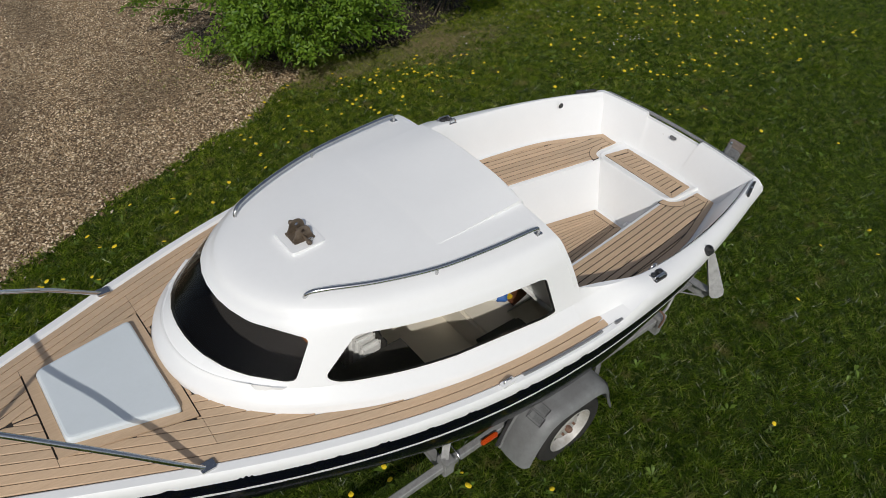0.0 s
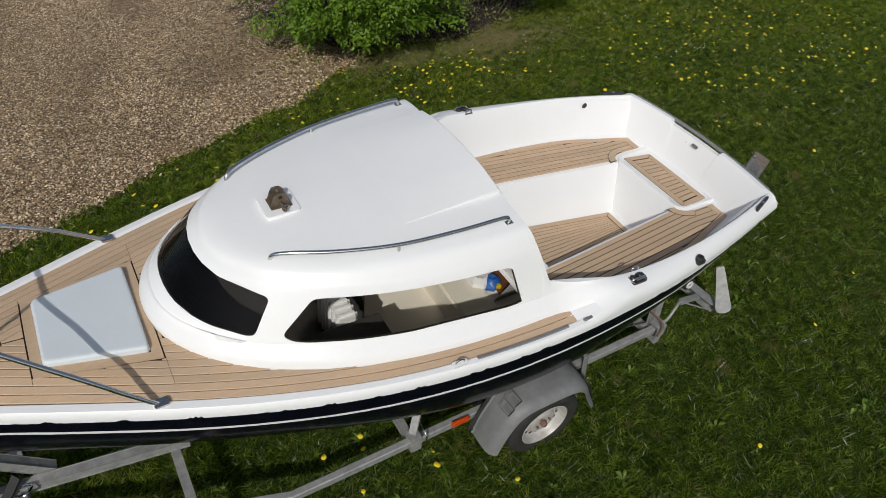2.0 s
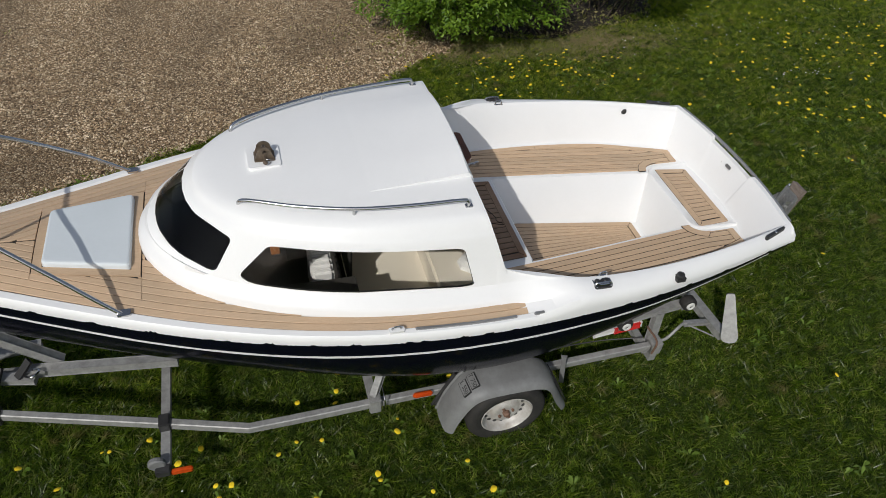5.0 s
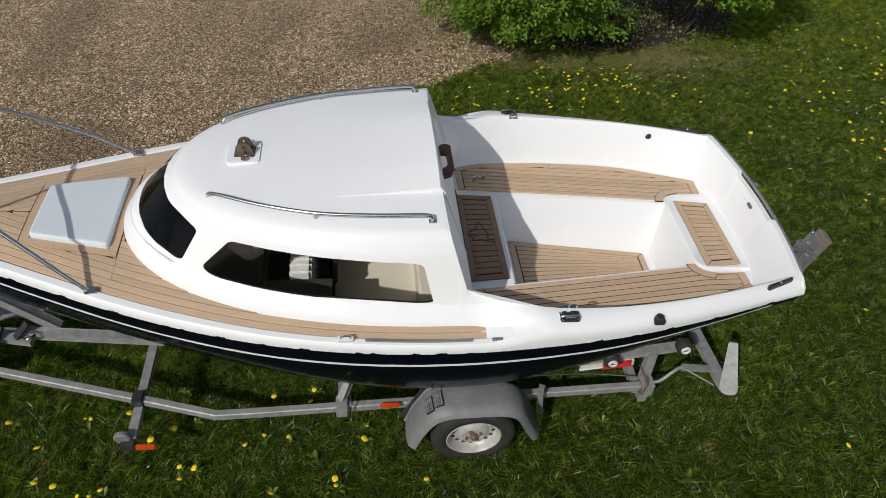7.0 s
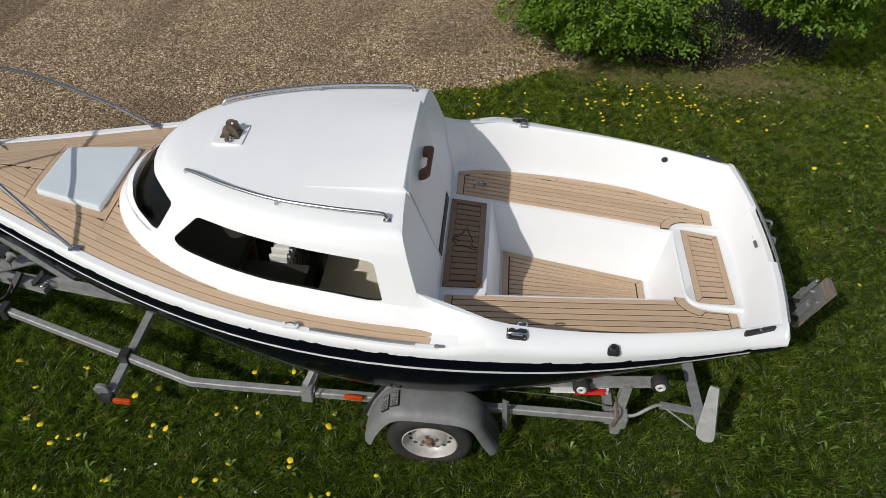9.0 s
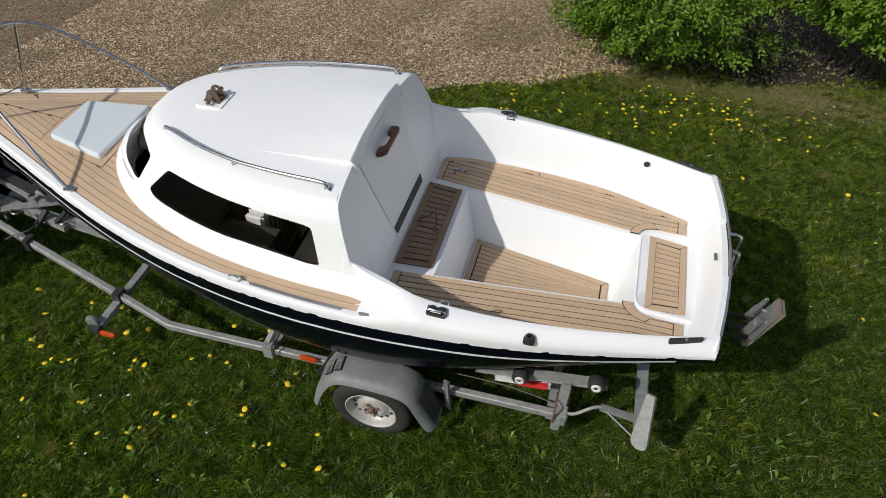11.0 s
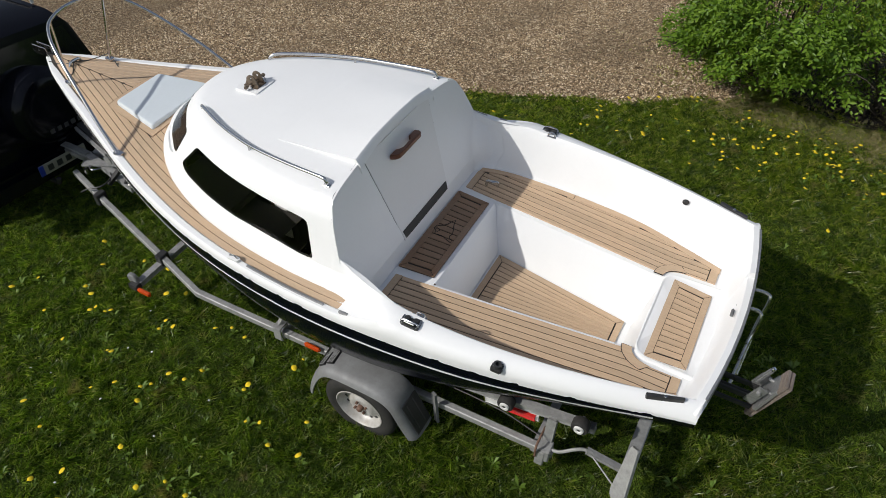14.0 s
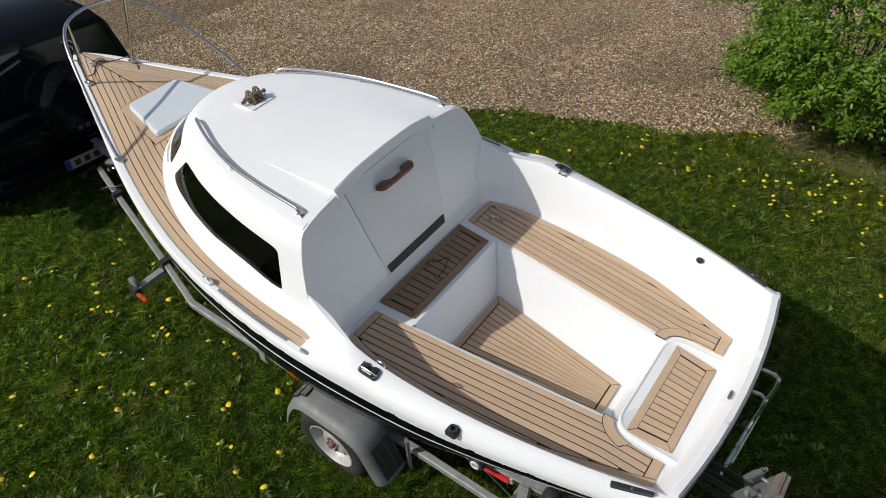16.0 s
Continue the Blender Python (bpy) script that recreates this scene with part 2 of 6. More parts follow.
SOIL, GRAVEL, STONE = make_grass_soil(), make_gravel(), make_stone()
BLADE = make_turf()
DRYBLADE = make_blade("dry_grass_blades", (0.22, 0.19, 0.09), (0.42, 0.33, 0.18), (0.30, 0.24, 0.13))
LEAF = make_blade("bush_leaves", (0.055, 0.125, 0.008), (0.20, 0.31, 0.028), (0.11, 0.19, 0.014))
# brown soil made near-black: the shade below the bushes is in the colour
SHADEDEARTH = make_plain("bare_earth", (0.034, 0.023, 0.015), (0.012, 0.009, 0.006), 0.95, 0, 9, 0.8)
WEED = make_blade("weed_leaves", (0.10, 0.17, 0.02), (0.20, 0.29, 0.05), (0.16, 0.20, 0.05))
TWIG = make_plain("bark", (0.075, 0.058, 0.042), (0.04, 0.031, 0.022), 0.85, 0, 20, 0.4)
DANDELION = make_plain("dandelion_yellow", (0.80, 0.62, 0.02), (0.70, 0.48, 0.01), 0.9, 0, 60)
DAISY = make_plain("daisy_white", (0.75, 0.75, 0.72), (0.6, 0.6, 0.55), 0.8)
STALK = make_plain("flower_stalk", (0.10, 0.16, 0.03), (0.07, 0.12, 0.02), 0.7)


# ---- builders ----
def finish(ob, material, parent=None, smooth=True):
    ob.data.materials.append(material)
    if smooth:
        ob.data.shade_smooth()
        ob.data.set_sharp_from_angle(angle=radians(38))
    if parent is not None:
        ob.parent = parent
    return ob


def part(name, bm, material, parent, label="", smooth=False):
    """Links a bmesh as one mesh object under a thing or part."""
    bmesh.ops.recalc_face_normals(bm, faces=bm.faces)
    me = bpy.data.meshes.new(name)
    bm.to_mesh(me)
    bm.free()
    ob = finish(new(name, me), material, parent, smooth)
    if label:
        ob["label"] = label
    return ob


def thing(name, m, label, category, group="", kind=""):
    e = new(name)
    e.empty_display_size = 0.1
    e.matrix_world = m
    return tagged(e, label, category, group, kind)


def loft(rows, closed=False, caps=False, bm=None):
    """Quads between rows of points."""
    bm = bm or bmesh.new()
    vs = [[bm.verts.new(p) for p in row] for row in rows]
    n = len(rows[0])
    for a, b in zip(vs, vs[1:]):
        for i in range(n if closed else n - 1):
            j = (i + 1) % n
            bm.faces.new((a[i], a[j], b[j], b[i]))
    if caps:
        for ring in (vs[0], vs[-1]):
            bm.faces.new(ring)
    return bm


def tube(path, r, n=10, caps=True, bm=None):
    """A round bar along a path; r is a number or one per point."""
    pts = [Vector(p) for p in path]
    rs = [r] * len(pts) if isinstance(r, (int, float)) else r
    rows, side = [], None
    for i, p in enumerate(pts):
        way = (pts[min(i + 1, len(pts) - 1)] - pts[max(i - 1, 0)]).normalized()
        if side is None:
            side = way.orthogonal().normalized()
        side = (side - way * side.dot(way)).normalized()
        up = way.cross(side)
        rows.append([p + rs[i] * (math.cos(a) * side + math.sin(a) * up) for a in (2 * math.pi * k / n for k in range(n))])
    return loft(rows, True, caps, bm)


def curve(points, steps=8):
    """A smooth path (Catmull-Rom) through points."""
    p = [Vector(q) for q in points]
    p = [2 * p[0] - p[1], *p, 2 * p[-1] - p[-2]]
    out = []
    for a, b, c, d in zip(p, p[1:], p[2:], p[3:]):
        for k in range(steps):
            t = k / steps
            out.append(0.5 * (2 * b + (c - a) * t + (2 * a - 5 * b + 4 * c - d) * t * t + (3 * b - a - 3 * c + d) * t ** 3))
    return out + [p[-2]]


def box(x0, x1, y0, y1, z0, z1, bevel=0.004, bm=None, m=None):
    bm = bm or bmesh.new()
    vs = bmesh.ops.create_cube(bm, size=1)["verts"]
    for v in vs:
        v.co = Vector(((x0 + x1) / 2 + v.co.x * (x1 - x0), (y0 + y1) / 2 + v.co.y * (y1 - y0), (z0 + z1) / 2 + v.co.z * (z1 - z0)))
        if m is not None:
            v.co = m @ v.co
    if bevel:
        es = {e for v in vs for e in v.link_edges}
        bmesh.ops.bevel(bm, geom=list(es), offset=bevel, segments=2, affect="EDGES")
    return bm


def beam(a, b, w, h, bevel=0.004, bm=None, roll=0.0):
    """A rectangular bar from a to b, w wide and h high."""
    a, b = Vector(a), Vector(b)
    way = (b - a).normalized()
    side = way.cross(Vector((0, 0, 1)))
    side = side.normalized() if side.length > 1e-3 else Vector((0, 1, 0))
    if roll:
        side = Matrix.Rotation(radians(roll), 3, way) @ side
    up = side.cross(way)
    m = Matrix((way, side, up)).transposed().to_4x4()
    m.translation = (a + b) / 2
    return box(-(b - a).length / 2, (b - a).length / 2, -w / 2, w / 2, -h / 2, h / 2, bevel, bm, m)


def slab(outline, z, thick, bm=None, bevel=0.0):
    """A flat plate with an outline of (x, y); z is a number or a function of x and y for the top."""
    bm = bm or bmesh.new()
    f = z if callable(z) else (lambda x, y: z)
    top = [bm.verts.new((x, y, f(x, y))) for x, y in outline]
    low = [bm.verts.new((x, y, f(x, y) - thick)) for x, y in outline]
    face = bm.faces.new(top)
    bm.faces.new(low[::-1])
    n = len(top)
    for i in range(n):
        bm.faces.new((top[i], low[i], low[(i + 1) % n], top[(i + 1) % n]))
    if bevel:
        bmesh.ops.bevel(bm, geom=list(face.edges), offset=bevel, segments=2, affect="EDGES")
    return bm


def rounded(points, radius, steps=5):
    """An outline with rounded corners; radius is a number or one per corner."""
    out, n = [], len(points)
    for i, p in enumerate(points):
        r = radius if isinstance(radius, (int, float)) else radius[i]
        p, a, b = Vector(p), Vector(points[i - 1]), Vector(points[(i + 1) % n])
        da, db = a - p, b - p
        r = min(r, da.length * 0.49, db.length * 0.49)
        s, e = p + da.normalized() * r, p + db.normalized() * r
        for k in range(steps + 1):
            t = k / steps
            out.append(tuple((1 - t) ** 2 * s + 2 * t * (1 - t) * p + t * t * e))
    return out


def lathe(profile, n=32, axis="y"):
    """A body turned round an axis; profile of (radius, along)."""
    rows = []
    for k in range(n):
        a = 2 * math.pi * k / n
        c, s = math.cos(a), math.sin(a)
        rows.append([(r * c, d, r * s) if axis == "y" else (r * c, r * s, d) if axis == "z" else (d, r * c, r * s) for r, d in profile])
    return loft(rows + rows[:1])


def moved(bm, m):
    bm.transform(m)
    return bm


def along(table):
    """A smooth function through a short table of (x, value)."""
    xs, ys = np.array([p[0] for p in table], float), np.array([p[1] for p in table], float)
    d = np.gradient(ys, xs)

    def f(x):
        x = min(max(x, xs[0]), xs[-1])
        i = min(max(int(np.searchsorted(xs, x)) - 1, 0), len(xs) - 2)
        h = xs[i + 1] - xs[i]
        t = (x - xs[i]) / h
        return float((2 * t ** 3 - 3 * t * t + 1) * ys[i] + (t ** 3 - 2 * t * t + t) * h * d[i] + (3 * t * t - 2 * t ** 3) * ys[i + 1] + (t ** 3 - t * t) * h * d[i + 1])
    return f


def steps_of(a, b, step):
    n = max(2, int(math.ceil((b - a) / step)) + 1)
    return [a + (b - a) * i / (n - 1) for i in range(n)]

import collections

# ---- the boat: x aft, y to starboard, z up from the cockpit coaming ----
BOAT = Matrix.Translation((0, 0, 1.4445)) @ Euler((radians(4.87), radians(3.5), radians(0.8)), "XYZ").to_matrix().to_4x4()
boat = thing("sailing_boat", BOAT, "white cabin sailing boat with teak decks and navy hull", "boat")

breadth = along([(-4.22, 0.015), (-4.05, 0.12), (-3.74, 0.265), (-3.35, 0.43), (-3.0, 0.58), (-2.64, 0.73), (-2.2, 0.89), (-1.65, 1.04), (-1.3, 1.10), (-1.0, 1.13), (-0.64, 1.145), (-0.34, 1.14), (0.0, 1.12), (0.36, 1.085), (0.7, 1.03), (1.04, 0.96), (1.36, 0.885), (1.58, 0.835)])
low_edge = along([(-4.22, -0.085), (-3.4, -0.135), (-2.6, -0.160), (-1.0, -0.165), (0.0, -0.155), (0.7, -0.14), (1.58, -0.11)])
deck_side = along([(-4.22, -0.045), (-3.4, -0.085), (-2.4, -0.115), (-1.2, -0.115), (-0.3, -0.115)])
coaming = along([(-0.60, 0.880), (-0.57, 0.896), (-0.52, 0.908), (-0.42, 0.930), (-0.33, 0.947), (-0.15, 0.964), (0.13, 0.970), (0.42, 0.956), (0.77, 0.916), (1.18, 0.836), (1.56, 0.735)])
coaming_z = along([(-0.60, 0.105), (-0.57, 0.082), (-0.52, 0.066), (-0.42, 0.044), (-0.33, 0.034), (-0.15, 0.022), (0.0, 0.008), (0.2, 0.0), (1.0, -0.01), (1.58, -0.02)])
keel = along([(-4.22, -0.16), (-4.0, -0.42), (-3.6, -0.64), (-3.0, -0.76), (-2.0, -0.88), (-0.8, -1.04), (0.4, -0.95), (1.58, -0.70)])
fullness = along([(-4.22, 1.3), (-3.6, 1.03), (-3.0, 0.88), (-2.4, 0.85), (-1.8, 0.72), (-0.9, 0.58), (-0.1, 0.66), (0.4, 1.05), (1.06, 2.3), (1.58, 2.8)])


def deck_z(x, y):
    return deck_side(x) + 0.045 * (1 - min(1.0, abs(y) / max(breadth(x), 0.05)) ** 2)


def hull_point(x, a, side, out=0.0):
    """A point of the hull; a runs from 0 at the gunwale to 1 at the keel."""
    t = a * math.pi / 2
    b, z0, k = breadth(x) - 0.006, low_edge(x) + 0.02, keel(x)
    y = b * max(math.cos(t), 0.0) ** fullness(x)
    z = z0 + (k - z0) * math.sin(t) ** 0.95
    bow = 0.07 * max(0.0, (x - 1.2) / 0.38) * (1 - (y / b) ** 2)
    return Vector((x + bow, side * (y + out), z))


def build_hull():
    xs = steps_of(-4.22, 1.58, 0.08)
    prof = [i / 22 for i in range(23)]
    rows = [[hull_point(x, a, -1) for a in prof] + [hull_point(x, a, 1) for a in reversed(prof[:-1])] for x in xs]
    bm = loft(rows)
    # raked transom
    low = [a for a in prof if a >= 0.3]
    ring = [hull_point(1.58, a, -1) for a in low] + [hull_point(1.58, a, 1) for a in reversed(low[:-1])]
    bm.faces.new([bm.verts.new(p) for p in ring])
    bmesh.ops.remove_doubles(bm, verts=bm.verts, dist=0.0005)
    hull = part("hull", bm, NAVY, boat, "glossy navy blue hull", True)
    for side in (-1, 1):
        rows = []
        drop = along([(-4.2, 0.06), (-3.0, 0.10), (-1.0, 0.118), (0.4, 0.10), (1.1, 0.065), (1.4, 0.04)])
        for x in steps_of(-4.16, 1.38, 0.06):
            want = low_edge(x) - drop(x)
            row = []
            for z in (want + 0.011, want - 0.011):
                a = min((abs(hull_point(x, i / 400, 1).z - z), i / 400) for i in range(0, 160))[1]
                row.append(a)
            rows.append([hull_point(x, a, side, 0.004) for a in (row[0], (row[0] + row[1]) / 2, row[1])])
        part("stripe", loft(rows), WHITE, hull, "white stripe along the hull", True)
    return hull


def paint_edge(x, side):
    """The ragged lower edge of the white paint."""
    a, b = noise.noise((x * 13, side, 0)), noise.noise((x * 75, side, 3))
    return 0.005 * b + (0.014 * min(1.0, (a - 0.12) * 5) * (0.7 + 0.6 * b) if a > 0.12 else 0.0)


def build_gunwale():
    """Toe rail on the foredeck, coaming and side deck round the cockpit."""
    rail_width = along([(-4.2, 0.06), (-2.6, 0.065), (-1.4, 0.052), (-0.3, 0.05)])
    for side in (-1, 1):
        rows = []
        for x in steps_of(-4.21, -0.36, 0.012):
            b, d = breadth(x), deck_side(x)
            w = min(rail_width(x), b * 0.8)
            chip = paint_edge(x, side)
            rows.append([(x, side * q, z) for q, z in ((b - w - 0.03, d - 0.03), (b - w, d + 0.016), (b - w + 0.008, d + 0.022), (b - 0.012, d + 0.020), (b - 0.002, d + 0.010), (b + 0.004, d - 0.02), (b + 0.002, low_edge(x) + chip), (b - 0.02, low_edge(x) + chip))])
        part("toe_rail", loft(rows), WHITE, boat, "white painted gunwale with chipped lower edge", True)
        rows = []
        for x in steps_of(-0.70, 1.585, 0.012):
            b, g, gz = breadth(x), coaming(max(x, -0.6)), coaming_z(max(x, -0.6))
            k = min(1.0, max(0.0, (x + 0.58) / 0.52))
            k = k * k * (3 - 2 * k)
            tuck = min(0.008, max(-0.002, (-0.63 - x) * 0.15))
            chip = paint_edge(x, side)
            out = b - 0.02
            g -= 0.02 * (1 - k)
            shape = [(g - 0.012, gz - 0.05), (g, gz - 0.012), (g + 0.012, gz)]
            # the cabin's side, carried aft and flattened into the coaming
            start = [tuple(cabin_point(90, v))[1:] for v in (3.40, 3.12, 2.85, 2.3, 1.7, 1.0, 0.2)] + [(out, -0.122)]
            for u, (qy, qz) in zip((0.05, 0.12, 0.22, 0.36, 0.5, 0.68, 0.85, 1.0), start):
                flat = gz - 0.035 * u * u
                shape.append((g + 0.012 + (out - g - 0.012) * u * 1.0 if k >= 1 else (g + 0.012 + (out - g - 0.012) * u) * k + (qy - tuck) * (1 - k), min(gz - 0.0005 * u, flat * k + qz * (1 - k))))
            shape += [(b + 0.001, shape[-1][1] - 0.03), (b + 0.004, (shape[-1][1] + low_edge(x)) / 2 - 0.01), (b + 0.002, low_edge(x) + chip), (b - 0.02, low_edge(x) + chip)]
            rows.append([(x, side * q, z) for q, z in shape])
        part("coaming", loft(rows), WHITE, boat, "broad white cockpit coaming with chipped lower edge", True)


# cabin, as level curves: front x, aft x, half width, height at the front, height aft
LEVELS = [(-2.655, -0.58, 1.005, -0.10, -0.125), (-2.642, -0.578, 0.99, -0.045, -0.08), (-2.59, -0.574, 0.925, 0.015, -0.01), (-2.568, -0.575, 0.91, 0.042, 0.02), (-2.352, -0.645, 0.835, 0.255, 0.25), (-2.295, -0.67, 0.80, 0.302, 0.325), (-2.25, -0.693, 0.745, 0.34, 0.395), (-2.12, -0.704, 0.67, 0.368, 0.418), (-1.75, -0.715, 0.48, 0.405, 0.448), (-1.25, -0.72, 0.24, 0.445, 0.482), (-0.74, -0.722, 0.004, 0.486, 0.487)]


def cabin_point(theta, v, out=0.0):
    """A point of the cabin: theta -90 port aft, 0 front, 90 starboard aft; v counts the levels."""
    i = min(int(v), len(LEVELS) - 2)
    t = v - i
    p = [LEVELS[max(i - 1, 0)], LEVELS[i], LEVELS[i + 1], LEVELS[min(i + 2, len(LEVELS) - 1)]]
    lin = [a + (b - a) * t for a, b in zip(p[1], p[2])]
    smooth = [0.5 * (2 * b + (c - a) * t + (2 * a - 5 * b + 4 * c - d) * t * t + (3 * b - a - 3 * c + d) * t ** 3) for a, b, c, d in zip(*p)]
    xf, xa, w, zf, za = smooth if 1 <= i < len(LEVELS) - 2 else lin
    th = radians(theta)
    c, s = abs(math.cos(th)) ** 0.94, abs(math.sin(th)) ** 0.94
    return Vector((xa - (xa - xf) * c - out * c, math.copysign(s, th) * (w + out), zf + (za - zf) * (1 - c)))


def roof_z(x, y):
    """The height of the cabin roof."""
    x, last = min(x, -0.726), None
    for i in range(401):
        v = 5.0 + i / 80
        w = cabin_point(90, v).y
        s = min(1.0, abs(y) / max(w, 1e-6)) ** (1 / 0.94)
        p = cabin_point(math.degrees(math.asin(s)), v)
        if last and (p.x >= x or s >= 1.0):
            f = (x - last.x) / max(p.x - last.x, 1e-6) if p.x > x else 1.0
            return last.z + (p.z - last.z) * max(0.0, min(1.0, f))
        last = p
    return last.z


def inside(p, poly):
    hit = False
    for (x0, y0), (x1, y1) in zip(poly, poly[1:] + poly[:1]):
        if (y0 > p[1]) != (y1 > p[1]) and p[0] < (x1 - x0) * (p[1] - y0) / (y1 - y0) + x0:
            hit = not hit
    return hit


def build_cabin():
    from mathutils.geometry import delaunay_2d_cdt
    K = 20.0     # degrees of theta that weigh as much as one level
    side = lambda s: [(s * a / K, v) for a, v in ((41.6, 3.13), (44.5, 3.90), (60, 3.98), (84.5, 3.99), (85.2, 2.88), (60, 2.81), (45.6, 2.86))]
    front = [(-36.2 / K, 3.03), (-34.6 / K, 3.86), (0, 4.15), (34.6 / K, 3.86), (36.2 / K, 3.03), (22 / K, 3.16), (0, 3.30), (-22 / K, 3.16)]
    outlines = [rounded(side(-1), [0.12, 0.10, 0.3, 0.14, 0.14, 0.3, 0.14]), rounded(side(1), [0.12, 0.10, 0.3, 0.14, 0.14, 0.3, 0.14]), rounded(front, [0.14, 0.14, 0.8, 0.14, 0.14, 0.2, 0.6, 0.2])]
    pts, edges = [], []
    for o in outlines:
        n0 = len(pts)
        pts += [Vector(p) for p in o]
        edges += [(n0 + i, n0 + (i + 1) % len(o)) for i in range(len(o))]
    nt, nv = 90, 50
    for i in range(nt + 1):
        for j in range(nv + 1):
            a, v = -90 + 180 * i / nt, (len(LEVELS) - 1) * j / nv
            if all((Vector((a / K, v)) - Vector(p)).length > 0.06 for o in outlines for p in o):
                pts.append(Vector((a / K, v)))
    vs, _, faces, *_ = delaunay_2d_cdt(pts, edges, [], 0, 1e-5)
    shell = bmesh.new()
    panes = [bmesh.new() for _ in outlines]
    vmaps = [dict() for _ in range(4)]

    def vert(bm, k, i, out):
        if i not in vmaps[k]:
            vmaps[k][i] = bm.verts.new(cabin_point(vs[i].x * K, vs[i].y, out))
        return vmaps[k][i]
    for f in faces:
        c = sum((vs[i] for i in f), Vector((0, 0))) / len(f)
        k = next((n for n, o in enumerate(outlines) if inside(c, o)), 3)
        bm = shell if k == 3 else panes[k]
        try:
            bm.faces.new([vert(bm, k, i, 0.0 if k == 3 else 0.0035) for i in f])
        except ValueError:
            pass
    ob = part("cabin", shell, WHITE, boat, "rounded white cabin top with shiny gelcoat", True)
    uses = collections.Counter(tuple(sorted(e)) for p in ob.data.polygons for e in p.edge_keys)
    for e in ob.data.edges:
        if uses[tuple(sorted(e.vertices))] == 1:
            e.use_edge_sharp = True
    sol = ob.modifiers.new("thickness", "SOLIDIFY")
    sol.thickness, sol.offset = 0.02, -1
    ob.data.materials.append(BLACK)
    sol.material_offset_rim = 1
    for bm, name in zip(panes, ("side_window", "side_window", "front_window")):
        w = part(name, bm, PANE, ob, "dark tinted curved window", True)
        w.visible_shadow = False
    return ob


cabin_base = along([(-2.65, 0.0), (-2.615, 0.20), (-2.55, 0.32), (-2.41, 0.49), (-2.25, 0.63), (-2.0, 0.765), (-1.64, 0.89), (-1.25, 0.965), (-0.9, 0.995), (-0.3, 1.0)])

def plank(xs, lo, hi, z, parent, thick=0.012, name="plank", mat=None):
    """One plank between two edges lo(x) and hi(x), with its top on z(x, y) and softened edges."""
    rows = []
    for x in xs:
        a, b = lo(x), hi(x)
        if b - a > 0.003:
            c = min(0.0025, (b - a) * 0.2)
            rows.append([(x, a, z(x, a) - thick), (x, a, z(x, a) - c), (x, a + c, z(x, a)), (x, b - c, z(x, b)), (x, b, z(x, b) - c), (x, b, z(x, b) - thick)])
        elif len(rows) > 1:
            break
        else:
            rows = []
    if len(rows) > 1:
        return part(name, loft(rows, True, True), mat or TEAK, parent)


HATCH = [(-3.155, -0.235), (-3.155, 0.235), (-2.675, 0.335), (-2.675, -0.335)]


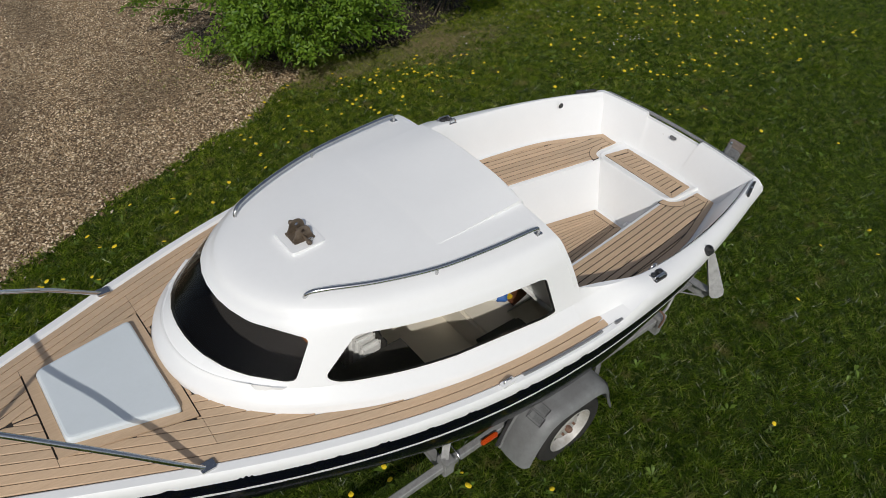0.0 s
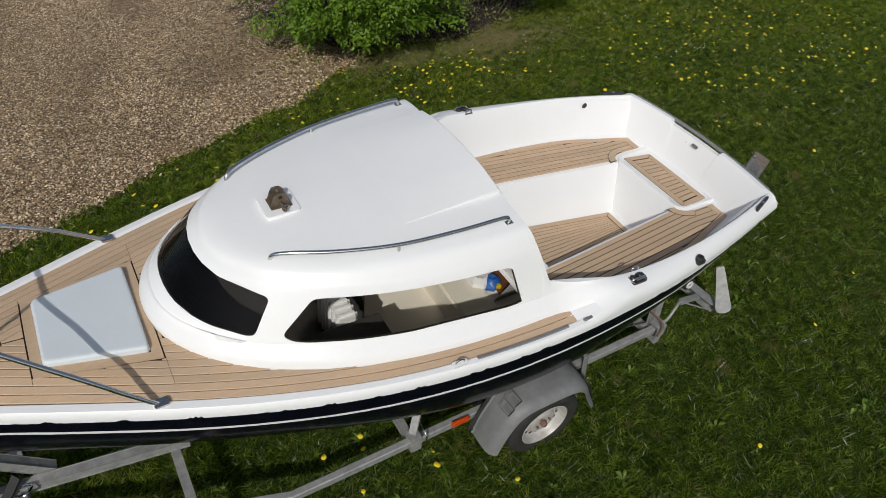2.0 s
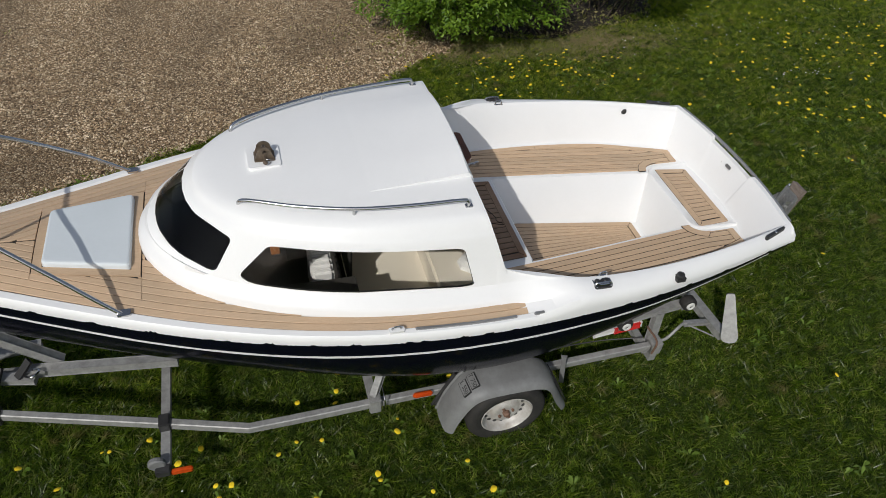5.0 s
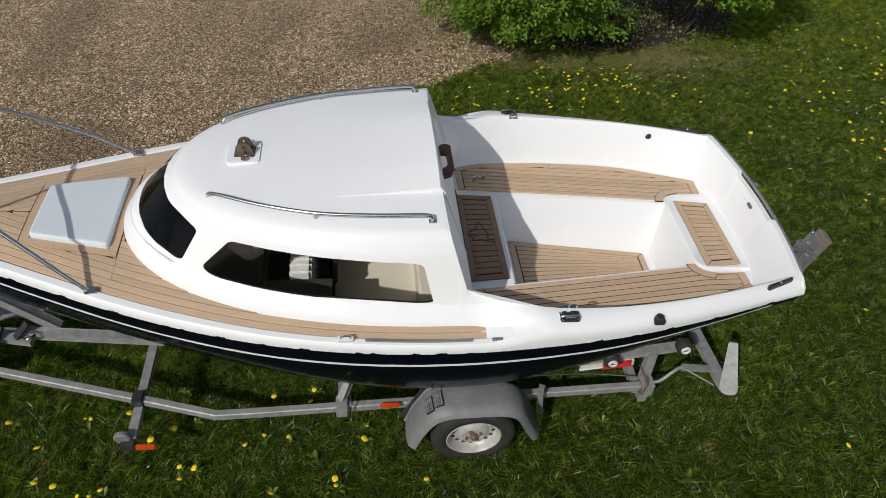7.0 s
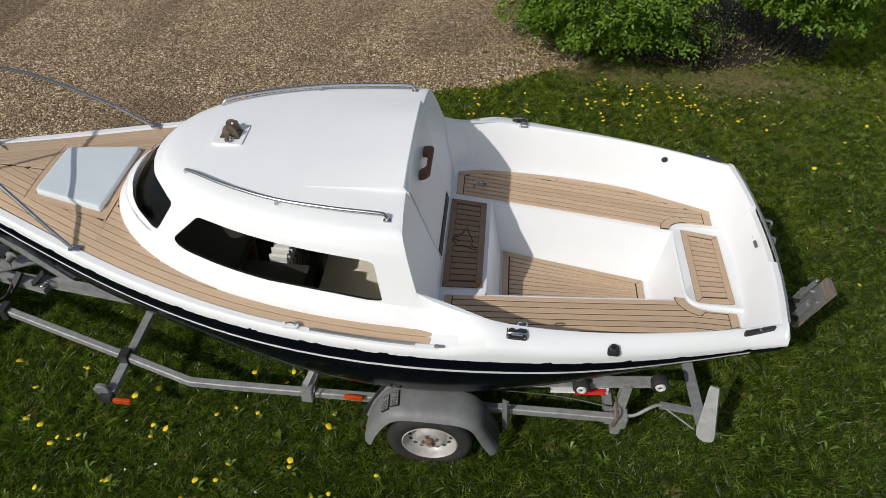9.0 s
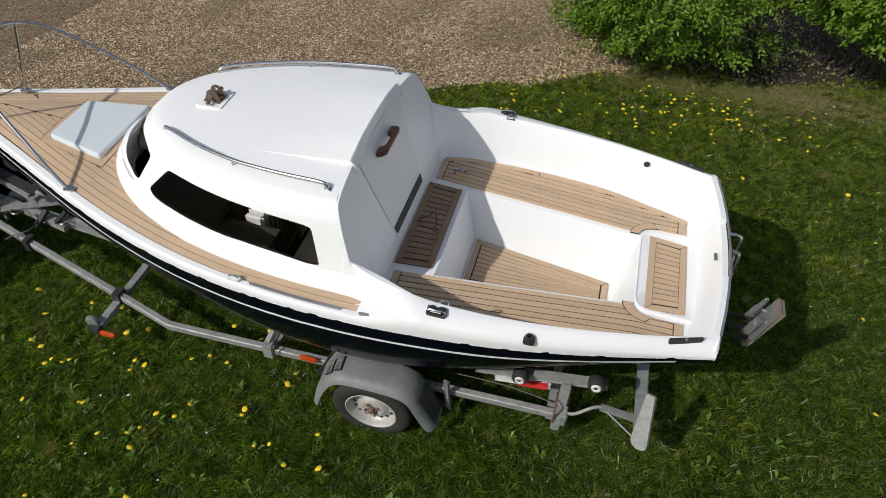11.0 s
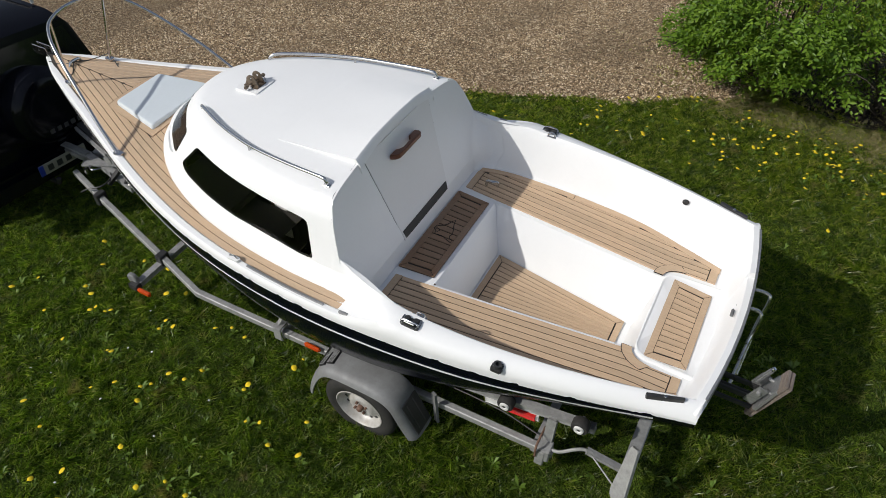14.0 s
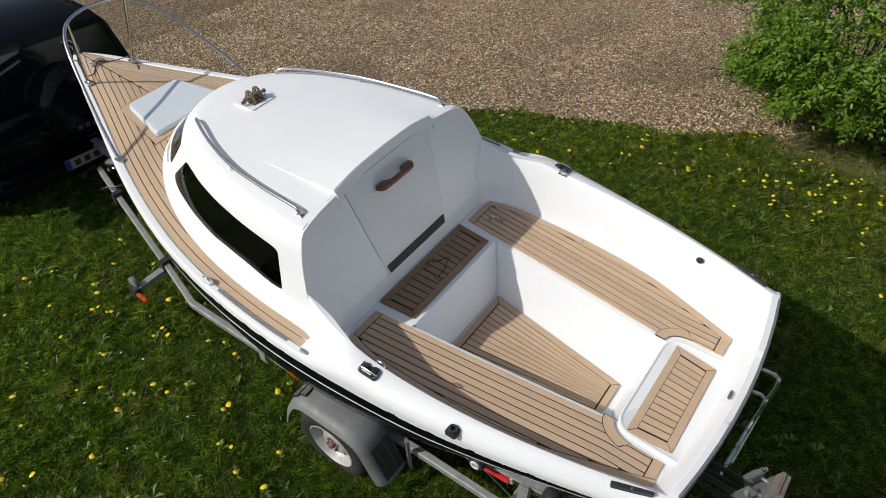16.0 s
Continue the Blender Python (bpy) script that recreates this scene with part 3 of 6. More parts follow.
def build_deck():
    rows = [[(x, y, deck_z(x, y) - 0.002) for y in [(-1 + 2 * i / 20) * max(breadth(x) - 0.04, 0.006) for i in range(21)]] for x in steps_of(-4.2, -2.45, 0.07)]
    bm = loft(rows)
    for s in (-1, 1):
        loft([[(x, s * (cabin_base(x) - 0.05), deck_z(x, cabin_base(x)) - 0.002), (x, s * (breadth(x) - 0.04), deck_z(x, breadth(x) - 0.04) - 0.002)] for x in steps_of(-2.5, -0.365, 0.07)], bm=bm)
    deck = part("foredeck", bm, CAULK, boat, "teak laid foredeck with black caulking", True)
    w, gap = 0.0515, 0.0056
    inset = along([(-4.2, 0.07), (-2.6, 0.072), (-1.4, 0.058), (-0.3, 0.055)])

    def hatch_half(x):
        if -3.212 < x < -2.618:
            return 0.235 + (x + 3.155) / 0.48 * 0.1 + 0.047
        return 0.0

    for side in (-1, 1):
        for k in range(17):
            def hi(x):
                return breadth(x) - inset(x) - k * w

            def lo(x):
                stop = 0.006 if x < -2.66 else cabin_base(x) - 0.008
                if hatch_half(x):
                    stop = max(stop, hatch_half(x) + 0.006)
                return max(hi(x) - w + gap, stop)
            z = lambda x, y: deck_z(x, y) + 0.006
            clear = min(hi(x) - w + gap - 0.235 - (x + 3.155) / 0.48 * 0.1 for x in (-3.2, -3.05, -2.9, -2.75, -2.62)) > 0.053
            runs = (steps_of(-4.1, -0.362, 0.014),) if clear else (steps_of(-4.1, -3.213, 0.014), steps_of(-3.211, -2.619, 0.02), steps_of(-2.617, -0.362, 0.014))
            for xs in runs:
                flip = (lambda x, f=lo: -f(x), lambda x, f=hi: -f(x)) if side < 0 else None
                if side > 0:
                    plank(xs, lo, hi, z, deck)
                else:
                    plank(xs, flip[1], flip[0], z, deck)
    # frame of planks round the hatch
    z = lambda x, y: deck_z(x, y) + 0.009
    fr = 0.05
    inner = HATCH
    outer = [(-3.155 - fr, -0.235 - fr * 0.9), (-3.155 - fr, 0.235 + fr * 0.9), (-2.675 + fr, 0.335 + fr * 1.1), (-2.675 + fr, -0.335 - fr * 1.1)]
    for i in range(4):
        j = (i + 1) % 4
        rows = []
        for k in range(11):
            u = k / 10
            row = []
            for a, b in ((outer[i], outer[j]), (inner[i], inner[j])):
                x, y = a[0] + (b[0] - a[0]) * u, a[1] + (b[1] - a[1]) * u
                row.append((x, y, z(x, y)))
            (x0, y0, z0), (x1, y1, z1) = row
            rows.append([(x0, y0, z0 - 0.014), (x0, y0, z0), (x1, y1, z1), (x1, y1, z1 - 0.014)])
        part("border_plank", loft(rows, True, True), TEAK, deck)
    # the hatch itself
    big = rounded(HATCH, 0.03)
    bm = bmesh.new()
    mid = Vector((-2.9, 0))
    rings = []
    for s, h in ((1.0, 0.0), (0.99, 0.028), (0.965, 0.04), (0.93, 0.043)):
        rings.append([((x - mid.x) * s + mid.x, y * s, -0.098 - 0.04 * (x + 2.9) * 0.6 + 0.03 + 0.004 + h) for x, y in big])
    loft(rings, True, True, bm)
    part("deck_hatch", bm, PALE, boat, "pale white trapezoid forward hatch cover")
    return deck


# cockpit: bench, step, well and aft locker
BENCH, FLOOR = -0.335, -0.70
bench_out = along([(-0.45, 0.78), (-0.3, 0.82), (0.1, 0.84), (0.5, 0.822), (0.9, 0.768), (1.2, 0.678), (1.41, 0.612), (1.5, 0.580)])
bench_in = along([(-0.45, 0.495), (0.2, 0.435), (1.15, 0.335)])


def bulk_x(z):
    """The sloping cabin bulkhead, upright below its knuckle."""
    return -0.713 + (0.487 - z) * 0.335 if z > -0.2 else -0.4828 + (-0.2 - z) * 0.12


def wall_y(x, z):
    """Half the width of the cockpit between its side walls."""
    g, gz, o = coaming(x), coaming_z(x), bench_out(x)
    pts = [(gz - 0.03, g - 0.012), (gz * 0.72 + BENCH * 0.28, g * 0.75 + o * 0.25 - 0.01), (gz * 0.12 + BENCH * 0.88, g * 0.2 + o * 0.8), (BENCH + 0.012, o + 0.01), (BENCH, o - 0.03)]
    return float(np.interp(z, [p[0] for p in pts][::-1], [p[1] for p in pts][::-1]))


def build_cockpit():
    bm = bmesh.new()
    for s in (-1, 1):
        # inner side wall
        rows = []
        for x in steps_of(-0.62, 1.56, 0.05):
            g, gz, o = coaming(x), coaming_z(x), bench_out(x)
            rows.append([(x, s * (g - 0.012), gz - 0.03), (x, s * (g * 0.75 + o * 0.25 - 0.01), gz * 0.72 + BENCH * 0.28), (x, s * (g * 0.2 + o * 0.8), gz * 0.12 + BENCH * 0.88), (x, s * (o + 0.01), BENCH + 0.012), (x, s * (o - 0.03), BENCH)])
        loft(rows, bm=bm)
        # bench top and inside face of the well
        rows = []
        for x in steps_of(-0.50, 1.52, 0.05):
            i, o = bench_in(x) - 0.012, bench_out(x)
            f = 0.32 - 0.17 * max(0, min(1, (x + 0.04) / 1.06))
            rows.append([(x, s * (o - 0.03), BENCH), (x, s * (i + 0.02), BENCH), (x, s * (i + 0.004), BENCH - 0.006), (x, s * (i - 0.004), BENCH - 0.03), (x, s * (f + 0.02), FLOOR + 0.03), (x, s * f, FLOOR)])
        loft(rows, bm=bm)
    # floor and end faces of the well
    loft([[(x, -0.40, FLOOR - 0.001), (x, 0.40, FLOOR - 0.001)] for x in (-0.3, 1.2)], bm=bm)
    ins = lambda x: bench_in(x) - 0.014
    loft([[(-0.50, -ins(-0.5), BENCH), (-0.50, ins(-0.5), BENCH)], [(-0.165, -ins(-0.16), BENCH), (-0.165, ins(-0.16), BENCH)], [(-0.155, -ins(-0.15), BENCH - 0.01), (-0.155, ins(-0.15), BENCH - 0.01)], [(-0.05, -0.33, FLOOR), (-0.05, 0.33, FLOOR)]], bm=bm)
    fill = steps_of(-0.50, -0.17, 0.11)
    loft([[(x, -bench_in(x) - 0.03, BENCH + 0.0008), (x, bench_in(x) + 0.03, BENCH + 0.0008)] for x in fill], bm=bm)
    part("cockpit_moulding", bm, WHITE, boat, "white moulded cockpit with side benches and footwell", True)

    # aft locker, level with the benches, with a raised rounded rim
    out = rounded([(1.138, -0.385), (1.138, 0.385), (1.56, 0.40), (1.56, -0.40)], [0.11, 0.11, 0.04, 0.04], 8)
    mid = Vector((1.33, 0))
    rings = []
    for s, z in ((0.99, FLOOR), (0.995, BENCH - 0.02), (1.0, BENCH + 0.004), (0.985, BENCH + 0.015), (0.955, BENCH + 0.018), (0.93, BENCH + 0.013), (0.90, BENCH + 0.008), (0.5, BENCH + 0.008)):
        rings.append([((x - mid.x) * s + mid.x + (0.10 if z == FLOOR else 0) * (1 if x < mid.x else 0) * -0.9, y * s * (0.5 if z == FLOOR else 1), z) for x, y in out])
    locker = part("aft_locker", loft(rings, True, True), WHITE, boat, "white aft locker with teak inlay", True)

    # transom, curved in plan
    bm = bmesh.new()
    rows = []
    us = [(-1.08, -0.05), (-1.04, -0.032)] + [(-1 + 0.085 * i, -0.02) for i in range(9)] + [(-0.30, -0.02), (-0.285, -0.052)] + [(-0.27 + 0.1 * i, -0.055) for i in range(7)] + [(0.40, -0.052), (0.415, -0.02)] + [(0.43 + 0.095 * i, -0.02) for i in range(7)] + [(1.04, -0.032), (1.08, -0.05)]
    for u, top in us:
        y, bow = u * 0.745, 0.075 * (1 - u * u)
        x = 1.56 + bow
        rows.append([(x - 0.10, y * 0.75, BENCH - 0.01), (x - 0.085, y * 0.8, BENCH + 0.03), (x - 0.025, y * 0.97, top - 0.02), (x - 0.015, y, top), (x + 0.022, y * 1.03, top), (x + 0.03, max(-0.832, min(0.832, y * 1.08)), top - 0.03), (x + 0.01, max(-0.826, min(0.826, y * 1.09)), -0.12), (x - 0.0, y * 0.9, -0.20), (x - 0.03, y * 0.6, -0.42)])
    loft(rows, bm=bm)
    part("transom", bm, WHITE, boat, "white curved transom", True)

    # bulkhead with the wings of the cabin
    pts = [(0.0, 0.483), (0.24, 0.479), (0.48, 0.443), (0.60, 0.428), (0.67, 0.414), (0.72, 0.400), (0.748, 0.390), (0.772, 0.366), (0.795, 0.326), (0.817, 0.285), (0.833, 0.25), (0.858, 0.18), (0.883, 0.10), (0.905, 0.02), (0.88, -0.10), (0.86, -0.2)]
    pts = [(y * 1.004, z + 0.003 * (z > 0.1)) for y, z in pts]
    pts = pts + [(-y, z) for y, z in reversed(pts[1:])]
    bm = bmesh.new()
    front = [bm.verts.new((bulk_x(z), y, z)) for y, z in pts]
    back = [bm.verts.new((bulk_x(z) - 0.03, y, z)) for y, z in pts]
    bm.faces.new(front)
    bm.faces.new(back[::-1])
    for i in range(len(pts)):
        j = (i + 1) % len(pts)
        bm.faces.new((front[i], back[i], back[j], front[j]))
    loft([[(bulk_x(z), y, z) for y in (-0.86, 0.86)] for z in (-0.2, -0.24, -0.29, -0.36)], bm=bm)
    # hollow rounded corners where the bulkhead runs into the side walls
    for s in (-1, 1):
        rows = []
        for k in range(15):
            z = 0.075 - (0.075 - BENCH - 0.001) * k / 14
            r = 0.20 * min(1.0, (k + 0.3) / 5) ** 0.7 * (1.0 if k < 9 else 1 - 0.075 * (k - 9))
            x0 = bulk_x(z) + 0.002
            w = wall_y(x0 + r, z) - 0.002
            rows.append([(x0 + r * (1 - math.cos(a)), s * (w - r * 0.85 * (1 - math.sin(a))), z) for a in (math.pi / 2 * q / 10 for q in range(11))])
        loft(rows, bm=bm)
    bulk = part("bulkhead", bm, WHITE, boat, "white cabin bulkhead", True)
    # companionway door
    zt, zb = 0.452, -0.215
    shape = [(-0.40, zt), (0.40, zt), (0.305, zb), (-0.305, zb)]
    bm = bmesh.new()
    a = [bm.verts.new((bulk_x(z) + 0.001, y, z)) for y, z in shape]
    b = [bm.verts.new((bulk_x(z) + 0.006, y * 0.994, z)) for y, z in shape]
    bm.faces.new(b)
    for i in range(4):
        j = (i + 1) % 4
        bm.faces.new((a[i], b[i], b[j], a[j]))
    seam = bmesh.new()
    seam.faces.new([seam.verts.new((bulk_x(z) + 0.0025, y * 1.007, z)) for y, z in shape])
    door = part("companionway_door", bm, GREYPANEL, boat, "grey white companionway door with mahogany handle")
    bm = bmesh.new()
    z0, z1 = -0.20, -0.145
    vs = [bm.verts.new((bulk_x(z) + d, y, z)) for d in (0.005, 0.010) for y, z in ((-0.29, z0), (0.29, z0), (0.30, z1), (-0.30, z1))]
    for q in ((4, 5, 6, 7), (0, 1, 5, 4), (1, 2, 6, 5), (2, 3, 7, 6), (3, 0, 4, 7)):
        bm.faces.new([vs[i] for i in q])
    part("seam", seam, FENDER, door, "thin dark gap round the door")
    part("vent", bm, CARTRIM, door, "dark slot along the foot of the door")
    zh = 0.328
    xh = bulk_x(zh)
    out = [(-0.165, 0.0), (-0.16, 0.045), (-0.135, 0.068), (0.125, 0.068), (0.15, 0.045), (0.155, 0.0)]
    cut = [(-0.085, 0.0), (-0.082, 0.018), (-0.062, 0.036), (0.052, 0.036), (0.072, 0.018), (0.075, 0.0)]
    rows = [[(xh + 0.005 + d, y - 0.008, zh + d * 0.3 + e) for (y, d), e in ((o, -0.019), (o, 0.019), (c, 0.019), (c, -0.019))] for o, c in zip(out, cut)]
    bm = loft(rows, True, True)
    bmesh.ops.bevel(bm, geom=list(bm.edges), offset=0.005, segments=2, affect="EDGES")
    part("handle", bm, MAHOGANY, door, "mahogany grab handle", True)
    # sliding hatch over the door, its edges fading into the roof
    rows = []
    for i in range(27):
        y = max(-0.452, min(0.452, -0.452 + 0.904 * (i - 1) / 24))
        u = 1 - (y / 0.452) ** 2
        row = []
        for x in steps_of(-1.30, -0.716, 0.045):
            t = (x + 1.30) / 0.584
            edge = min(1.0, t / 0.12) * 0.0025
            row.append((x, y, roof_z(x, y) + 0.001 + edge + (0.026 + 0.012 * u) * t ** 2.0))
        zt = row[-1][2]
        row += [(-0.710, y, zt - 0.004), (-0.704, y, zt - 0.013)] + [(bulk_x(zt - d) + 0.014, y, zt - d) for d in (0.032, 0.058)] + [(bulk_x(zt - 0.062) + 0.001, y, zt - 0.062)]
        if i in (0, 26):       # foot of the upright side faces
            row = [(p[0], p[1], p[2] - 0.04) for p in row]
        rows.append(row)
    part("sliding_hatch", loft(rows), WHITE, boat, "white sliding hatch lid", True)


def build_cockpit_teak():
    z = lambda h: (lambda x, y: h)
    w, gap = 0.047, 0.0072
    for s in (-1, 1):
        bed = bmesh.new()
        def edge(x):
            return bench_in(x) + 0.012 if x <= 1.13 else 0.335 + 0.085 * math.sqrt(max(0.0, 1 - ((1.27 - min(x, 1.27)) / 0.14) ** 2))
        loft([[(x, s * (edge(x) + 0.008), BENCH + 0.006), (x, s * (bench_out(x) - 0.016), BENCH + 0.006)] for x in steps_of(-0.425, 1.452, 0.03)], bm=bed)
        seat = part("bench_teak", bed, CAULK, boat, "teak slatted bench top with black caulking")
        top = z(BENCH + 0.012)

        def inner(x):
            return edge(x) + 0.006
        for k in range(10):
            lo = lambda x: inner(x) + 0.0 if k == 0 else max(inner(x), bench_in(x) + 0.012 + k * w)
            hi = lambda x: min(bench_in(x) + 0.012 + (k + 1) * w - gap, bench_out(x) - 0.065)
            for xs in (steps_of(-0.375, 1.395, 0.03),):
                if s > 0:
                    plank(xs, lo, hi, top, seat)
                else:
                    plank(xs, lambda x, f=hi: -f(x), lambda x, f=lo: -f(x), top, seat)
        # margin planks: outer edge, both ends
        lo, hi = (lambda x: bench_out(x) - 0.06), (lambda x: bench_out(x) - 0.014)
        for xs in (steps_of(-0.42, 0.33, 0.05), steps_of(0.335, 1.46, 0.05)):
            if s > 0:
                plank(xs, lo, hi, top, seat, name="margin_plank")
            else:
                plank(xs, lambda x: -hi(x), lambda x: -lo(x), top, seat, name="margin_plank")
        for x0, x1 in ((-0.43, -0.382), (1.402, 1.455)):
            i0, o0 = (inner(x0), bench_out(x0) - 0.065)
            i1, o1 = (inner(x1), bench_out(x1) - 0.065)
            part("end_plank", slab([(x0, s * i0), (x0, s * o0), (x1, s * o1), (x1, s * i1)], BENCH + 0.012, 0.011), TEAK, seat)

    def framed(name, outline, zt, planks_across, label, n, w2=0.045, wood=TEAK):
        """A framed teak panel; outline fl, fr, ar, al seen from above."""
        bm = slab(outline, zt - 0.005, 0.004)
        panel = part(name, bm, CAULK, boat, label)
        c = sum((Vector(p) for p in outline), Vector((0, 0))) / 4
        inner = []
        for i, p in enumerate(outline):
            p = Vector(p)
            a, b = (Vector(outline[i - 1]) - p).normalized(), (Vector(outline[(i + 1) % 4]) - p).normalized()
            k = w2 / max(0.3, abs(a.x * b.y - a.y * b.x))
            inner.append(p + (a + b) * k)
        for i in range(4):
            j = (i + 1) % 4
            d = (Vector(outline[j]) - Vector(outline[i])).normalized() * 0.003
            part("border_plank", slab([Vector(outline[i]) + d, Vector(outline[j]) - d, inner[j] - d, inner[i] + d], zt, 0.008), wood, panel)
        q = [p + ((c - p).normalized()) * 0.011 for p in inner]
        f0, f1, a1, a0 = q
        for k in range(n):
            u0, u1 = (k + 0.085) / n, (k + 0.915) / n
            if planks_across:       # planks run fore and aft, side by side
                pts = [f0.lerp(f1, u0), f0.lerp(f1, u1), a0.lerp(a1, u1), a0.lerp(a1, u0)]
            else:
                pts = [f0.lerp(a0, u0), f1.lerp(a1, u0), f1.lerp(a1, u1), f0.lerp(a0, u1)]
            part("plank", slab(pts, zt, 0.008), wood, panel)
        return panel

    framed("step_teak", [(-0.455, -0.44), (-0.455, 0.44), (-0.195, 0.42), (-0.195, -0.42)], BENCH + 0.014, True, "dark oiled teak step with a carved fish emblem", 14, 0.042, WETTEAK)
    # carved leaping fish on the step
    fish = [(-0.42, -0.005), (-0.414, 0.03), (-0.385, 0.037), (-0.352, 0.076), (-0.337, 0.118), (-0.322, 0.135), (-0.312, 0.09), (-0.288, 0.034), (-0.278, -0.004), (-0.286, -0.029), (-0.272, -0.050), (-0.253, -0.055), (-0.248, -0.084), (-0.295, -0.067), (-0.325, -0.051), (-0.361, -0.052), (-0.389, -0.055), (-0.395, -0.026), (-0.42, -0.005)]
    line = tube([(x, y, BENCH + 0.0142) for x, y in fish], 0.0032, 6)
    tube([(-0.405, 0.012, BENCH + 0.0142), (-0.372, -0.008, BENCH + 0.0142), (-0.385, -0.03, BENCH + 0.0142)], 0.0024, 6, True, line)
    part("carved_fish", line, CAULK, boat, "dark carved fish outline")
    framed("locker_teak", [(1.21, -0.365), (1.21, 0.335), (1.463, 0.30), (1.463, -0.345)], BENCH + 0.017, True, "teak inlay on the aft locker", 12, 0.042)
    framed("floor_teak", [(-0.03, -0.31), (-0.03, 0.31), (1.0, 0.145), (1.0, -0.145)], FLOOR + 0.014, True, "teak floor of the footwell", 11, 0.042)
    # curved trim plank round the locker corners, with dark seams
    for s in (-1, 1):
        def arc(rx, ry, n=12, a0=2, a1=88):
            return [(1.27 - rx * math.cos(a), s * (0.335 + ry * math.sin(a))) for a in (radians(a0 + (a1 - a0) * k / n) for k in range(n + 1))]
        bed = slab(arc(0.1395, 0.0885, a0=0, a1=88) + arc(0.2035, 0.1475, a0=0, a1=77)[::-1], BENCH + 0.0135, 0.006)
        trim = part("corner_trim", bed, CAULK, boat, "curved teak corner trim with dark seams")
        part("curved_plank", slab(arc(0.139, 0.090) + arc(0.199, 0.144, a0=2, a1=75)[::-1], BENCH + 0.0155, 0.007), TEAK, trim)


hull = build_hull()
build_gunwale()
cabin = build_cabin()
deck = build_deck()
build_cockpit()
build_cockpit_teak()

# ---- fittings on the boat ----
def mirror_path(path, s):
    return [(x, s * y, z) for x, y, z in path]


def build_rails():
    # pulpit at the bow
    half = [(-2.715, -0.655, -0.09), (-2.85, -0.615, 0.03), (-2.98, -0.57, 0.145), (-3.28, -0.45, 0.375), (-3.47, -0.35, 0.495), (-3.58, -0.22, 0.55), (-3.62, 0.0, 0.57)]
    path = curve(half + [(x, -y, z) for x, y, z in reversed(half[:-1])], 8)
    pulpit = part("pulpit", tube(path, 0.0125, 10), STEEL, boat, "polished stainless steel bow rail", True)
    for s in (-1, 1):
        part("pulpit_leg", tube(mirror_path([(-3.69, 0.21, -0.03), (-3.62, 0.235, 0.28), (-3.56, 0.25, 0.54)], s), 0.011, 8), STEEL, pulpit, "", True)
        for x, y, z in ((-2.705, 0.655, -0.09), (-3.69, 0.21, -0.035)):
            part("pulpit_foot", slab(rounded([(x - 0.035, s * y - 0.025), (x + 0.035, s * y - 0.025), (x + 0.035, s * y + 0.025), (x - 0.035, s * y + 0.025)], 0.012), z + 0.014, 0.014), STEEL, pulpit)
    # grab rails on the cabin top
    for s in (-1, 1):
        path = curve([(-2.03, 0.355, 0.335), (-2.02, 0.37, 0.385), (-1.95, 0.41, 0.408), (-1.72, 0.51, 0.418), (-1.42, 0.60, 0.43), (-1.1, 0.645, 0.446), (-0.83, 0.665, 0.46), (-0.785, 0.668, 0.447), (-0.775, 0.668, 0.405)], 6)
        rail = part("grab_rail", tube(mirror_path(path, s), 0.0115, 10), STEEL, boat, "curved stainless steel grab rail on the cabin roof", True)
        part("rail_post", tube(mirror_path([(-1.42, 0.60, 0.36), (-1.42, 0.60, 0.43)], s), 0.009, 8), STEEL, rail)
        for x, y, z in ((-2.03, 0.355, 0.34), (-1.42, 0.60, 0.378), (-0.775, 0.668, 0.415)):
            part("rail_foot", box(x - 0.022, x + 0.022, s * y - 0.016, s * y + 0.016, z - 0.01, z + 0.008, 0.003), STEEL, rail)


